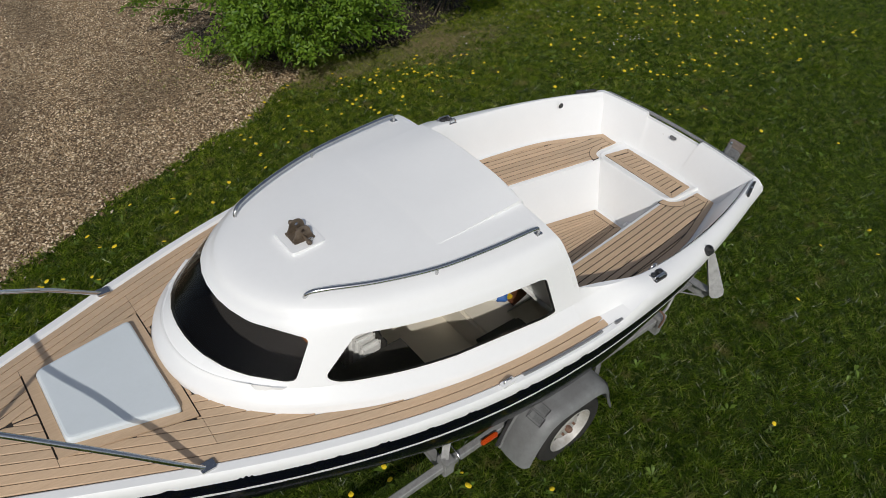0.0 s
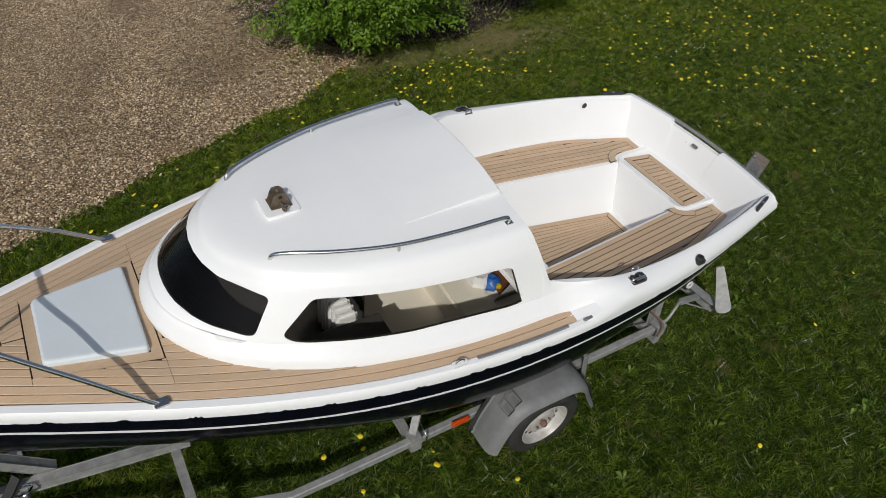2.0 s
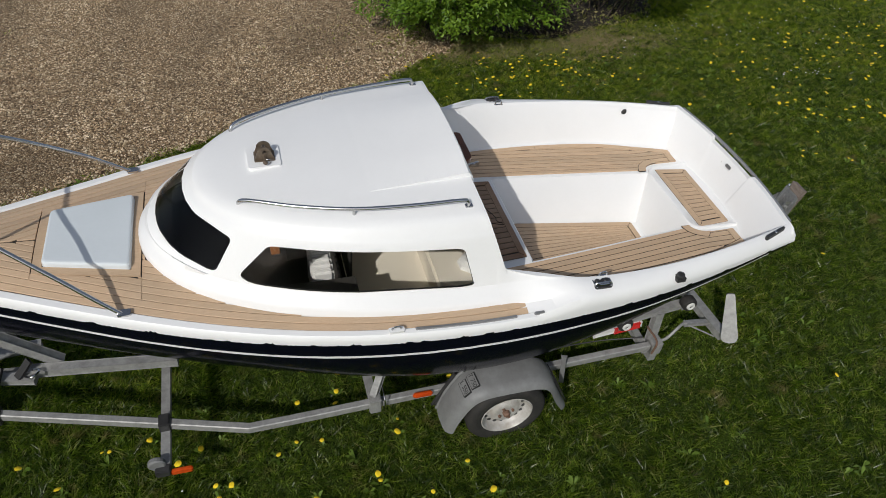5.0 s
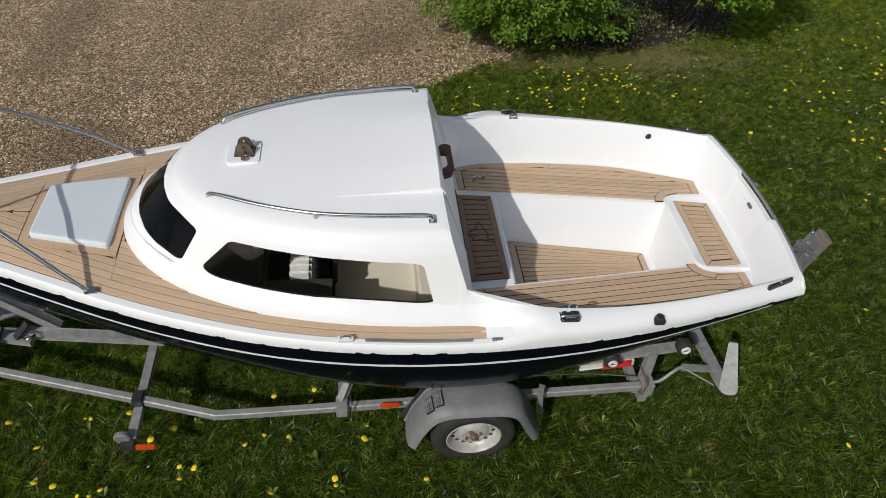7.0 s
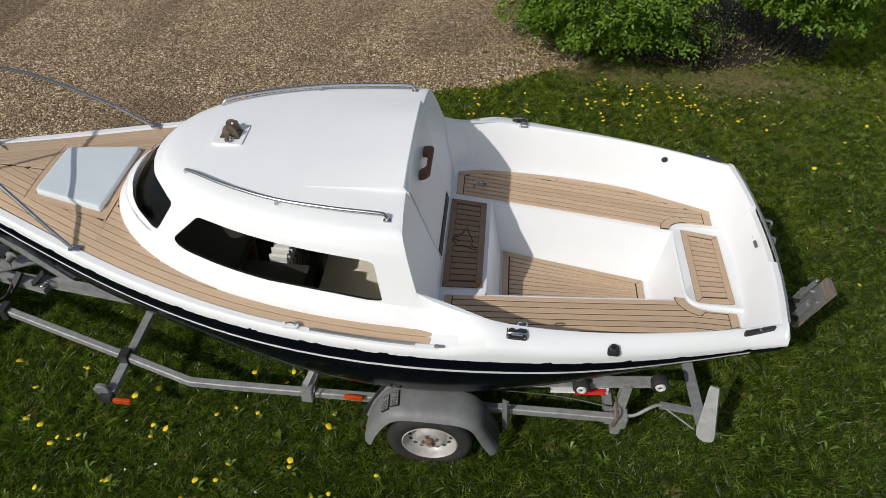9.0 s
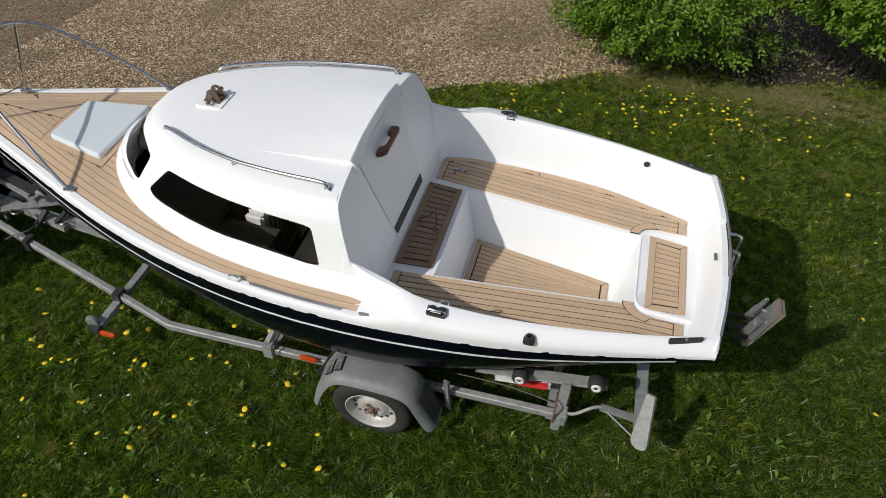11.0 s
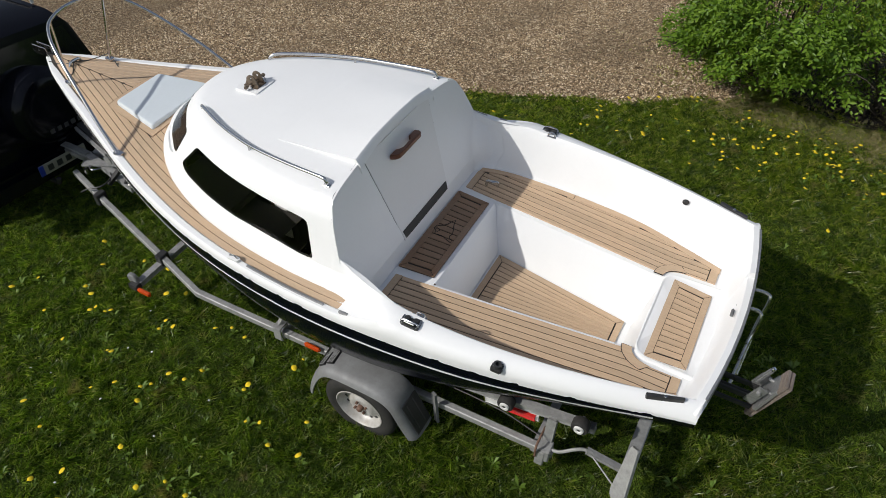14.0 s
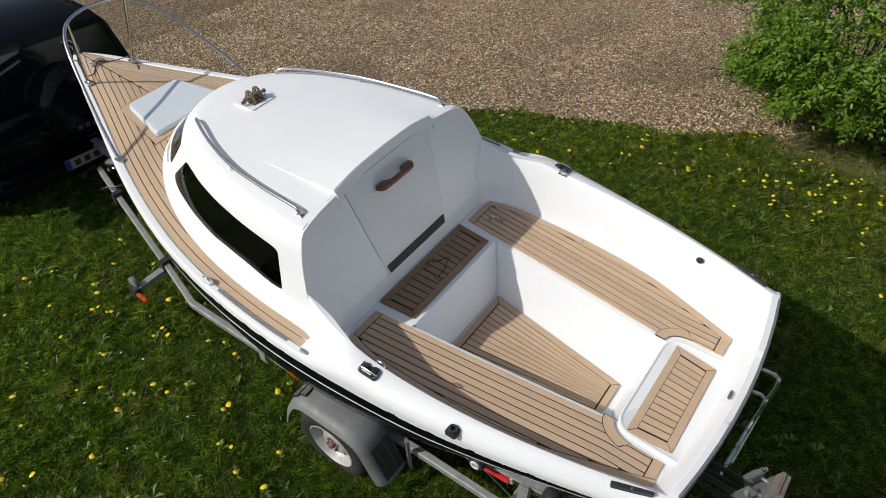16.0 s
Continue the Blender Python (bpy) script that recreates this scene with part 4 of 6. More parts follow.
def build_fittings():
    # mast step on the cabin roof
    x0, y0, z0 = -1.85, -0.01, 0.398
    base = part("mast_step", slab(rounded([(x0 - 0.10, y0 - 0.10), (x0 + 0.09, y0 - 0.10), (x0 + 0.09, y0 + 0.10), (x0 - 0.10, y0 + 0.10)], 0.02), lambda x, y: z0 + 0.012 + 0.03 * (x - x0), 0.03), WHITE, boat, "weathered bronze mast hinge on a white pad")
    for s in (-1, 1):
        arch = [(x0 - 0.065, z0), (x0 - 0.042, z0 + 0.054)] + [(x0 - 0.042 * math.cos(a), z0 + 0.054 + 0.042 * math.sin(a)) for a in (math.pi * k / 10 for k in range(1, 10))] + [(x0 + 0.042, z0 + 0.054), (x0 + 0.065, z0)]
        ring = [(x0 - 0.010, z0 + 0.056), (x0 - 0.010, z0 + 0.068)] + [(x0 - 0.010 * math.cos(a), z0 + 0.068 + 0.010 * math.sin(a)) for a in (math.pi * k / 10 for k in range(1, 10))] + [(x0 + 0.010, z0 + 0.068), (x0 + 0.010, z0 + 0.056)]
        bm = loft([[(x, y0 + s * 0.032 + d, z) for x, z in o] for o, d in ((arch, 0), (arch, 0.008), (ring, 0.008), (ring, 0), (arch, 0))], True)
        part("cheek", bm, BRONZE, base, "weathered bronze cheek plate")
    part("pin", tube([(x0, y0 - 0.085, z0 + 0.035), (x0, y0 + 0.085, z0 + 0.035)], 0.008, 10), BRONZE, base)
    part("foot", box(x0 - 0.06, x0 + 0.06, y0 - 0.052, y0 + 0.052, z0 + 0.01, z0 + 0.02, 0.003), BRONZE, base)
    for s in (-1, 1):
        part("bolt", moved(lathe([(0.0, -0.014), (0.010, -0.012), (0.014, -0.005), (0.014, 0.005), (0.010, 0.012), (0.0, 0.014)], 10), Matrix.Translation((x0, y0 + s * 0.092, z0 + 0.035))), BRONZE, base)
        part("split_ring", moved(lathe([(0.016, -0.002), (0.0185, 0.0), (0.016, 0.002), (0.0135, 0.0), (0.016, -0.002)], 14), Matrix.Translation((x0 + 0.018, y0 + s * 0.072, z0 + 0.026))), STEEL, base)
    # jam cleats on the coaming: plate, sheave between two cheeks, and an eye inboard
    for s in (-1, 1):
        x, y, z = 0.0, s * 1.036, -0.004
        c = part("cleat", slab(rounded([(x - 0.058, y - 0.036), (x + 0.058, y - 0.036), (x + 0.058, y + 0.036), (x - 0.058, y + 0.036)], 0.014), z + 0.010, 0.016), BLACK, boat, "black and steel jam cleat on the coaming")
        part("bridge", tube(curve([(x - 0.052, y + s * 0.012, z), (x - 0.047, y + s * 0.014, z + 0.022), (x, y + s * 0.016, z + 0.028), (x + 0.047, y + s * 0.014, z + 0.022), (x + 0.052, y + s * 0.012, z)], 4), 0.0065, 8), STEEL, c, "", True)
        for k in (-1, 1):
            part("cam", moved(lathe([(0.0, 0.016), (0.014, 0.016), (0.018, 0.012), (0.020, 0.0)], 12, "z"), Matrix.Translation((x + k * 0.028, y - s * 0.010, z + 0.008))), BLACK, c)
            part("cheek", box(x + k * 0.054 - 0.004, x + k * 0.054 + 0.004, y - 0.026, y + 0.026, z + 0.008, z + 0.020, 0.003), STEEL, c)
            for e in (-1, 1):
                part("screw", moved(lathe([(0.0, 0.003), (0.005, 0.0025), (0.0065, 0.0)], 8, "z"), Matrix.Translation((x + k * 0.046, y + e * 0.028, z + 0.010))), STEEL, c)
        part("sheave", tube([(x - 0.032, y + s * 0.022, z + 0.02), (x + 0.032, y + s * 0.022, z + 0.02)], 0.009, 10), STEEL, c)
        part("pad_eye", tube(curve([(x + 0.005, y - s * 0.058, z + 0.004), (x + 0.008, y - s * 0.058, z + 0.03), (x + 0.03, y - s * 0.058, z + 0.036), (x + 0.052, y - s * 0.058, z + 0.03), (x + 0.055, y - s * 0.058, z + 0.004)], 4), 0.0055, 8), STEEL, c, "", True)
        part("eye_plate", box(x - 0.005, x + 0.065, y - s * 0.058 - 0.012, y - s * 0.058 + 0.012, z + 0.001, z + 0.007, 0.002), STEEL, c)
    # rowlock socket on the port coaming, drain on the starboard side
    x, y, z = 0.545, -1.048, -0.045
    c = part("socket", box(x - 0.032, x + 0.032, y - 0.03, y + 0.03, z - 0.02, z + 0.014, 0.006), BLACK, boat, "black plastic socket on the coaming")
    part("socket_rim", moved(lathe([(0.012, 0.02), (0.024, 0.02), (0.026, 0.012), (0.026, 0.0)], 14, "z"), Matrix.Translation((x, y, z + 0.01))), BLACK, c)
    part("drain", moved(lathe([(0.0, 0.008), (0.02, 0.008), (0.024, 0.0)], 14, "y"), Matrix.Translation((1.092, 0.815, -0.063)) @ Matrix.Rotation(radians(180), 4, "Z")), BLACK, boat, "small dark drain fitting")
    # rubber pads near the stern
    for s in (-1, 1):
        c = part("stern_fairlead", slab(rounded([(1.30, s * 0.845), (1.49, s * 0.78), (1.495, s * 0.797), (1.31, s * 0.865)][:: 1 if s > 0 else -1], 0.01), lambda x, y: 0.0, 0.03), BLACK, boat, "black rubber fairlead on the gunwale corner")
        part("screw", moved(lathe([(0.0, 0.004), (0.008, 0.003), (0.01, 0.0)], 10, "z"), Matrix.Translation((1.40, s * 0.822, 0.0))), STEEL, c)
    # chain plates and genoa tracks along the side decks
    for s in (-1, 1):
        x, y, z = -1.27, s * 1.075, -0.088
        c = part("chain_plate", slab(rounded([(x - 0.046, y - 0.018), (x + 0.046, y - 0.018), (x + 0.046, y + 0.018), (x - 0.046, y + 0.018)], 0.014), z + 0.012, 0.016), WHITE, boat, "steel chain plate on a white pad on the gunwale")
        part("eye", tube(curve([(x - 0.025, y, z), (x - 0.023, y, z + 0.026), (x, y, z + 0.034), (x + 0.023, y, z + 0.026), (x + 0.025, y, z)], 4), 0.005, 8), STEEL, c, "", True)
        rows = []
        for xx in steps_of(-1.16, -0.56, 0.06):
            yy = breadth(xx) - 0.036
            rows.append([(xx, s * (yy - 0.010), deck_side(xx) + 0.018), (xx, s * (yy - 0.007), deck_side(xx) + 0.030), (xx, s * (yy + 0.007), deck_side(xx) + 0.030), (xx, s * (yy + 0.010), deck_side(xx) + 0.018)])
        c = part("sheet_track", loft(rows, True, True), ALU, boat, "grey aluminium sheet track on the side deck")
        part("track_stop", box(-0.45, -0.385, s * 1.112 - 0.009, s * 1.112 + 0.009, -0.115, -0.078, 0.004), ALU, c)
    # metal strips on the transom edge and the slot
    rows = []
    for i in range(9):
        u = -0.95 + 1.9 * i / 8
        x, y = 1.56 + 0.075 * (1 - u * u) + 0.012, u * 0.765
        top = -0.016
        rows.append([(x + 0.004, y, top), (x + 0.005, y, top + 0.004), (x + 0.019, y, top + 0.003), (x + 0.023, y, top - 0.03), (x + 0.018, y, top - 0.03)])
    part("transom_strip", loft(rows, True, True), ALU, boat, "dull metal strip along the transom edge")
    part("slot", box(1.578, 1.596, -0.03, 0.03, -0.10, -0.075, 0.006), FENDER, boat, "small dark slot in the transom")
    part("drain_knob", moved(lathe([(0.0, 0.03), (0.018, 0.03), (0.02, 0.02), (0.035, 0.0)], 14, "z"), Matrix.Translation((1.05, -0.16, FLOOR + 0.03))), WHITE, boat, "white drain cap")
    part("bench_fitting", tube(curve([(-0.30, 0.60, BENCH + 0.012), (-0.30, 0.60, BENCH + 0.05), (-0.26, 0.60, BENCH + 0.06), (-0.22, 0.62, BENCH + 0.05), (-0.22, 0.62, BENCH + 0.012)], 4), 0.011, 8), STEEL, boat, "small steel fitting on the bench", True)
    # stem fitting
    for s in (-1, 1):
        part("stem_fitting", box(-4.33, -4.16, s * 0.025 - 0.004, s * 0.025 + 0.004, -0.03, 0.05, 0.002, m=None), STEEL, boat, "steel stem head fitting")


def build_bow_gear():
    part("bow_cleat", tube(curve([(-3.86, -0.06, -0.02), (-3.86, -0.035, 0.012), (-3.86, 0.035, 0.012), (-3.86, 0.06, -0.02)], 4), 0.012, 8), STEEL, boat, "small steel mooring cleat on the bow", True)
    for pts in ([(-3.69, 0.21, 0.02), (-3.80, 0.10, -0.015), (-3.86, 0.0, 0.0), (-3.95, -0.06, -0.02), (-4.05, -0.10, 0.0)], [(-3.69, -0.21, 0.03), (-3.76, -0.12, -0.02), (-3.85, -0.02, 0.0), (-3.90, 0.05, -0.02)], [(-3.62, 0.20, -0.03), (-3.50, 0.13, -0.045), (-3.42, 0.05, -0.045), (-3.33, 0.06, -0.045)]):
        part("lashing", tube(curve(pts, 6), 0.0045, 6), BLACK, boat, "thin dark lashing line on the bow", True)


def build_outboard_bracket():
    br = part("outboard_bracket", box(1.60, 1.86, -0.415, -0.40, -0.275, -0.235, 0.004), BLACK, boat, "outboard motor bracket with weathered wooden pad")
    for y0, y1, z0, z1 in ((-0.325, -0.31, -0.275, -0.235), (-0.415, -0.40, -0.355, -0.32), (-0.325, -0.31, -0.355, -0.32)):
        part("arm", box(1.60, 1.86, y0, y1, z0, z1, 0.004), BLACK, br)
    tilt = Matrix.Translation((1.885, -0.365, -0.215)) @ Matrix.Rotation(radians(17), 4, "Y")
    plate = slab(rounded([(-0.10, -0.085), (0.125, -0.062), (0.125, 0.062), (-0.10, 0.085)], 0.03), 0.0, 0.016)
    part("plate", moved(plate, tilt @ Matrix.Rotation(radians(-90), 4, "Y")), ALU, br, "pale cast bracket plate")
    for k in (-1, 1):
        part("cheek", box(-0.075, -0.012, k * 0.052 - 0.006, k * 0.052 + 0.006, -0.09, 0.075, 0.006, m=tilt), ALU, br, "pale cast cheek")
        part("clamp_bolt", tube([tilt @ Vector((-0.05, k * 0.075, 0.03)), tilt @ Vector((-0.05, k * 0.04, 0.03))], 0.012, 8), GALV, br)
        part("pad_bolt", tube([tilt @ Vector((0.0, k * 0.045, 0.06)), tilt @ Vector((-0.03, k * 0.045, 0.06))], 0.009, 6), GALV, br)
    lever = box(-0.085, -0.06, 0.0, 0.028, 0.02, 0.165, 0.006, m=tilt)
    lever = part("lever", lever, ALU, br, "pale locking lever")
    part("lever_knob", moved(lathe([(0.0, 0.02), (0.010, 0.018), (0.013, 0.008), (0.012, 0.0)], 12, "z"), tilt @ Matrix.Translation((-0.0725, 0.014, 0.163))), STEEL, lever)
    pad = part("pad", box(0.002, 0.024, -0.062, 0.066, -0.185, 0.185, 0.004, m=tilt), OLDWOOD, br, "weathered wooden motor pad")
    part("pad_layer", box(0.0255, 0.048, -0.060, 0.066, -0.183, 0.183, 0.004, m=tilt), OLDWOOD, pad)
    # folded swimming ladder
    lad = part("ladder", tube(curve([(1.60, 0.27, -0.12), (1.74, 0.27, -0.10), (1.77, 0.25, -0.14), (1.76, 0.20, -0.30), (1.74, -0.15, -0.42)], 5), 0.012, 8), STEEL, boat, "folded steel boarding ladder", True)
    part("ladder_rail", tube(curve([(1.60, 0.10, -0.12), (1.72, 0.10, -0.10), (1.75, 0.08, -0.14), (1.74, 0.02, -0.30), (1.72, -0.25, -0.42)], 5), 0.012, 8), STEEL, lad, "", True)
    for k in range(3):
        part("rung", tube([(1.755 - 0.008 * k, 0.18 - 0.12 * k, -0.30 - 0.04 * k), (1.735 - 0.008 * k, 0.0 - 0.10 * k, -0.30 - 0.045 * k)], 0.012, 8), STEEL, lad)


def loose(name, bm, material, label, category):
    """A thing that lies in the boat."""
    ob = part(name, bm, material, None, "", True)
    ob.matrix_world = BOAT
    return tagged(ob, label, category)


def build_interior():
    """What shows through the cabin windows."""
    fore = bmesh.new()
    for side in (-1, 1):
        rows = []
        for x in steps_of(-2.7, -1.36, 0.1):
            o = breadth(x) - 0.07
            rows.append([(x, side * o, deck_side(x) - 0.03), (x, side * o * 0.90, -0.38), (x, side * o * 0.86, -0.40), (x, side * 0.30, -0.41), (x, side * 0.28, -0.43), (x, side * 0.25, -0.72)])
        loft(rows, bm=fore)
    # the gloom of the unlit fore cabin is put into the lining's colour
    part("fore_lining", fore, CABINDARK, boat, "fore cabin lining, coloured near-black for the unlit cabin", True)
    # main cabin: rounded sides down to a cream sole, and a berth to starboard
    rows = []
    for x in steps_of(-1.36, -0.30, 0.1):
        o = min(breadth(x) - 0.07, 0.98)
        port = [(x, -o, deck_side(x) - 0.03), (x, -o * 0.93, -0.38), (x, -o * 0.82, -0.58), (x, -0.58, -0.72), (x, -0.40, -0.79), (x, -0.34, -0.80)]
        rows.append(port + [(x, 0.0, -0.81), (x, 0.30, -0.80), (x, 0.35, -0.78), (x, 0.40, -0.45), (x, 0.44, -0.41), (x, o * 0.86, -0.40), (x, o * 0.90, -0.38), (x, o, deck_side(x) - 0.03)])
    part("cabin_lining", loft(rows), CREAM, boat, "cream moulded cabin lining with a berth", True)
    panel = part("inner_bulkhead", box(-1.365, -1.345, -0.06, 0.62, -0.72, -0.30, 0.003), CABINDARK, boat, "black slatted bulkhead inside the cabin")
    for k in range(11):
        part("slat", box(-1.345, -1.335, -0.05 + 0.057 * k, -0.012 + 0.057 * k, -0.71, -0.31, 0.002), BLACK, panel)
    part("cabin_floor", box(-2.45, -1.40, -0.40, 0.40, -0.735, -0.715, 0.003), CABINDARK, boat, "dark cabin floor")
    part("inner_moulding", box(-0.775, -0.495, -0.66, 0.37, -0.84, -0.60, 0.02), CREAM, boat, "cream moulded step inside the cabin")
    part("stowage_floor", box(-0.493, -0.16, -0.60, 0.50, -0.70, -0.635, 0.006), CREAM, boat)
    part("stowage_panel", beam((-0.355, -0.36, -0.60), (-0.33, 0.20, -0.58), 0.15, 0.02), MAHOGANY, boat, "brown wooden panel below the bridge deck")
    part("bilge_cushion", box(-0.90, -0.50, -0.80, -0.46, -0.62, -0.545, 0.03), BLACK, boat, "black cushion along the cabin side")
    part("bilge_cushion", box(-1.14, -0.80, -0.72, -0.42, -0.78, -0.70, 0.03), BLACK, boat, "black cushion along the cabin side")
    part("dark_cushion", box(-2.45, -1.78, -0.60, 0.60, -0.40, -0.33, 0.03), CABINDARK, boat, "dark berth cushion in the bow")
    part("cabin_post", box(-1.88, -1.82, -0.08, -0.02, -0.78, 0.36, 0.004), PINE, boat, "varnished wooden cabin post")
    part("cabin_rail", beam((-1.85, -0.05, -0.20), (-1.70, 0.45, -0.20), 0.04, 0.06), PINE, boat)
    # folded mat standing on edge: white pads side by side on a dark backing
    bm = bmesh.new()
    for k in range(6):
        y = -0.295 + 0.058 * k
        box(-1.64, -1.495, y, y + 0.046, -0.715, -0.345 + 0.006 * (k % 2), 0.019, bm)
    loose("folded_mat", bm, CLOTH, "white ribbed folded mat standing upright inside the boat cabin", "mat")
    board = part("mat_backing", box(-1.494, -1.470, -0.30, 0.06, -0.715, -0.37, 0.004), CABINDARK, None)
    board.matrix_world = BOAT
    tagged(board, "black ribbed board standing behind the folded mat", "board")
    for k in range(6):
        part("slat", box(-1.470, -1.460, -0.295 + 0.058 * k, -0.255 + 0.058 * k, -0.71, -0.375, 0.003), BLACK, board)
    loose("plastic_bag", moved(lathe([(0.0, 0.05), (0.03, 0.06), (0.06, 0.04), (0.08, 0.0), (0.06, -0.03)], 7, "z"), Matrix.Translation((-0.43, -0.22, -0.60))), BLUECLOTH, "crumpled blue plastic bag inside the boat cabin", "bag")
    loose("white_bag", moved(lathe([(0.0, 0.03), (0.05, 0.045), (0.09, 0.02), (0.10, -0.01), (0.08, -0.03)], 7, "z"), Matrix.Translation((-0.49, -0.16, -0.585))), CLOTH, "crumpled white plastic bag inside the boat cabin", "bag")
    loose("packet", box(-0.435, -0.395, -0.305, -0.265, -0.60, -0.565, 0.008), YELLOW, "small yellow packet beside the blue bag", "packet")


build_rails()
build_fittings()
build_outboard_bracket()
build_bow_gear()
build_interior()

# ---- the trailer, in the same tilted frame ----
trailer = thing("boat_trailer", BOAT, "galvanised steel boat trailer with grey plastic mudguards", "trailer")


def build_wheel(x, y, z, s):
    r = 0.292
    tyre = [(0.185, -0.07), (0.215, -0.083), (0.255, -0.086), (r - 0.012, -0.07), (r, -0.05), (r, -0.02), (r - 0.006, -0.018), (r - 0.006, -0.012), (r, -0.01), (r, 0.01), (r - 0.006, 0.012), (r - 0.006, 0.018), (r, 0.02), (r, 0.05), (r - 0.012, 0.07), (0.255, 0.086), (0.215, 0.083), (0.185, 0.07), (0.175, 0.05), (0.175, -0.05), (0.185, -0.07)]
    m = Matrix.Translation((x, y, z)) @ Matrix.Rotation(0 if s < 0 else math.pi, 4, "Z")
    w = part("wheel", moved(lathe(tyre, 48), m), RUBBER, trailer, "trailer wheel with black tyre", True)
    rim = [(0.19, -0.075), (0.183, -0.078), (0.178, -0.07), (0.168, -0.045), (0.160, -0.02), (0.150, -0.012), (0.115, -0.02), (0.095, -0.045), (0.075, -0.052), (0.055, -0.048), (0.035, -0.045), (0.0, -0.045)]
    part("rim", moved(lathe(rim, 48), m), RIMPAINT, w, "silver painted steel rim", True)
    for k in range(16):
        a = 2 * math.pi * k / 16
        bm = lathe([(0.0, -0.021), (0.0145, -0.021), (0.015, -0.006)], 10)
        part("slot", moved(bm, m @ Matrix.Translation((0.141 * math.cos(a), 0.004, 0.141 * math.sin(a)))), BLACK, w)
    for k in range(4):
        a = 2 * math.pi * k / 4 + 0.5
        part("wheel_nut", moved(lathe([(0.0, -0.066), (0.010, -0.066), (0.011, -0.044)], 6), m @ Matrix.Translation((0.052 * math.cos(a), 0, 0.052 * math.sin(a)))), RUST, w)
    part("hub_cap", moved(lathe([(0.0, -0.085), (0.016, -0.083), (0.024, -0.072), (0.025, -0.045)], 16), m), RUST, w, "rusty hub")


def build_fender(s):
    prof = [(-0.885, -1.285), (-0.86, -1.17), (-0.815, -1.05), (-0.75, -0.94), (-0.66, -0.885), (-0.52, -0.865), (-0.34, -0.865), (-0.21, -0.885), (-0.125, -0.94), (-0.07, -1.04), (-0.02, -1.15), (0.035, -1.255)]
    prof = [tuple(p)[::2] for p in curve([(x, 0, z) for x, z in prof], 3)]
    mid = Vector((-0.43, -1.2))
    rows = []
    for x, z in prof:
        d = (Vector((x, z)) - mid).normalized()
        row = []
        for y, out in ((-0.85, -0.03), (-0.855, -0.006), (-0.875, 0.0), (-0.93, 0.004), (-1.02, 0.0), (-1.06, -0.010), (-1.082, -0.03), (-1.095, -0.055), (-1.088, -0.058), (-1.065, -0.03), (-1.02, -0.014), (-0.875, -0.014)):
            row.append((x + d.x * out, s * -y, z + d.y * out))
        rows.append(row)
    f = part("mudguard", loft(rows, True, True), FENDER, trailer, "grey plastic mudguard", True)
    m = Matrix.Translation((-0.044, s * 0.955, -1.095)) @ Matrix.Rotation(radians(63), 4, "Y")
    part("strut", beam((0.045, s * 0.845, -0.96), (0.075, s * 0.86, -1.25), 0.012, 0.035), FENDER, f)
    part("front_lip", tube([(-0.885, s * 0.86, -1.28), (-0.835, s * 0.858, -1.10), (-0.755, s * 0.857, -0.935), (-0.72, s * 0.857, -0.90)], 0.012, 8), FENDER, f, "", True)
    flap = part("mud_flap", box(-0.13, 0.14, -0.085, 0.085, 0.006, 0.014, 0.002, None, m), BLACK, f, "black mud flap with pale marks")
    for k in range(2):
        part("flap_bar", box(-0.11, 0.11, -0.05 + 0.075 * k, -0.04 + 0.075 * k, 0.0135, 0.0155, 0.0, None, m), LETTER, flap)
    return f


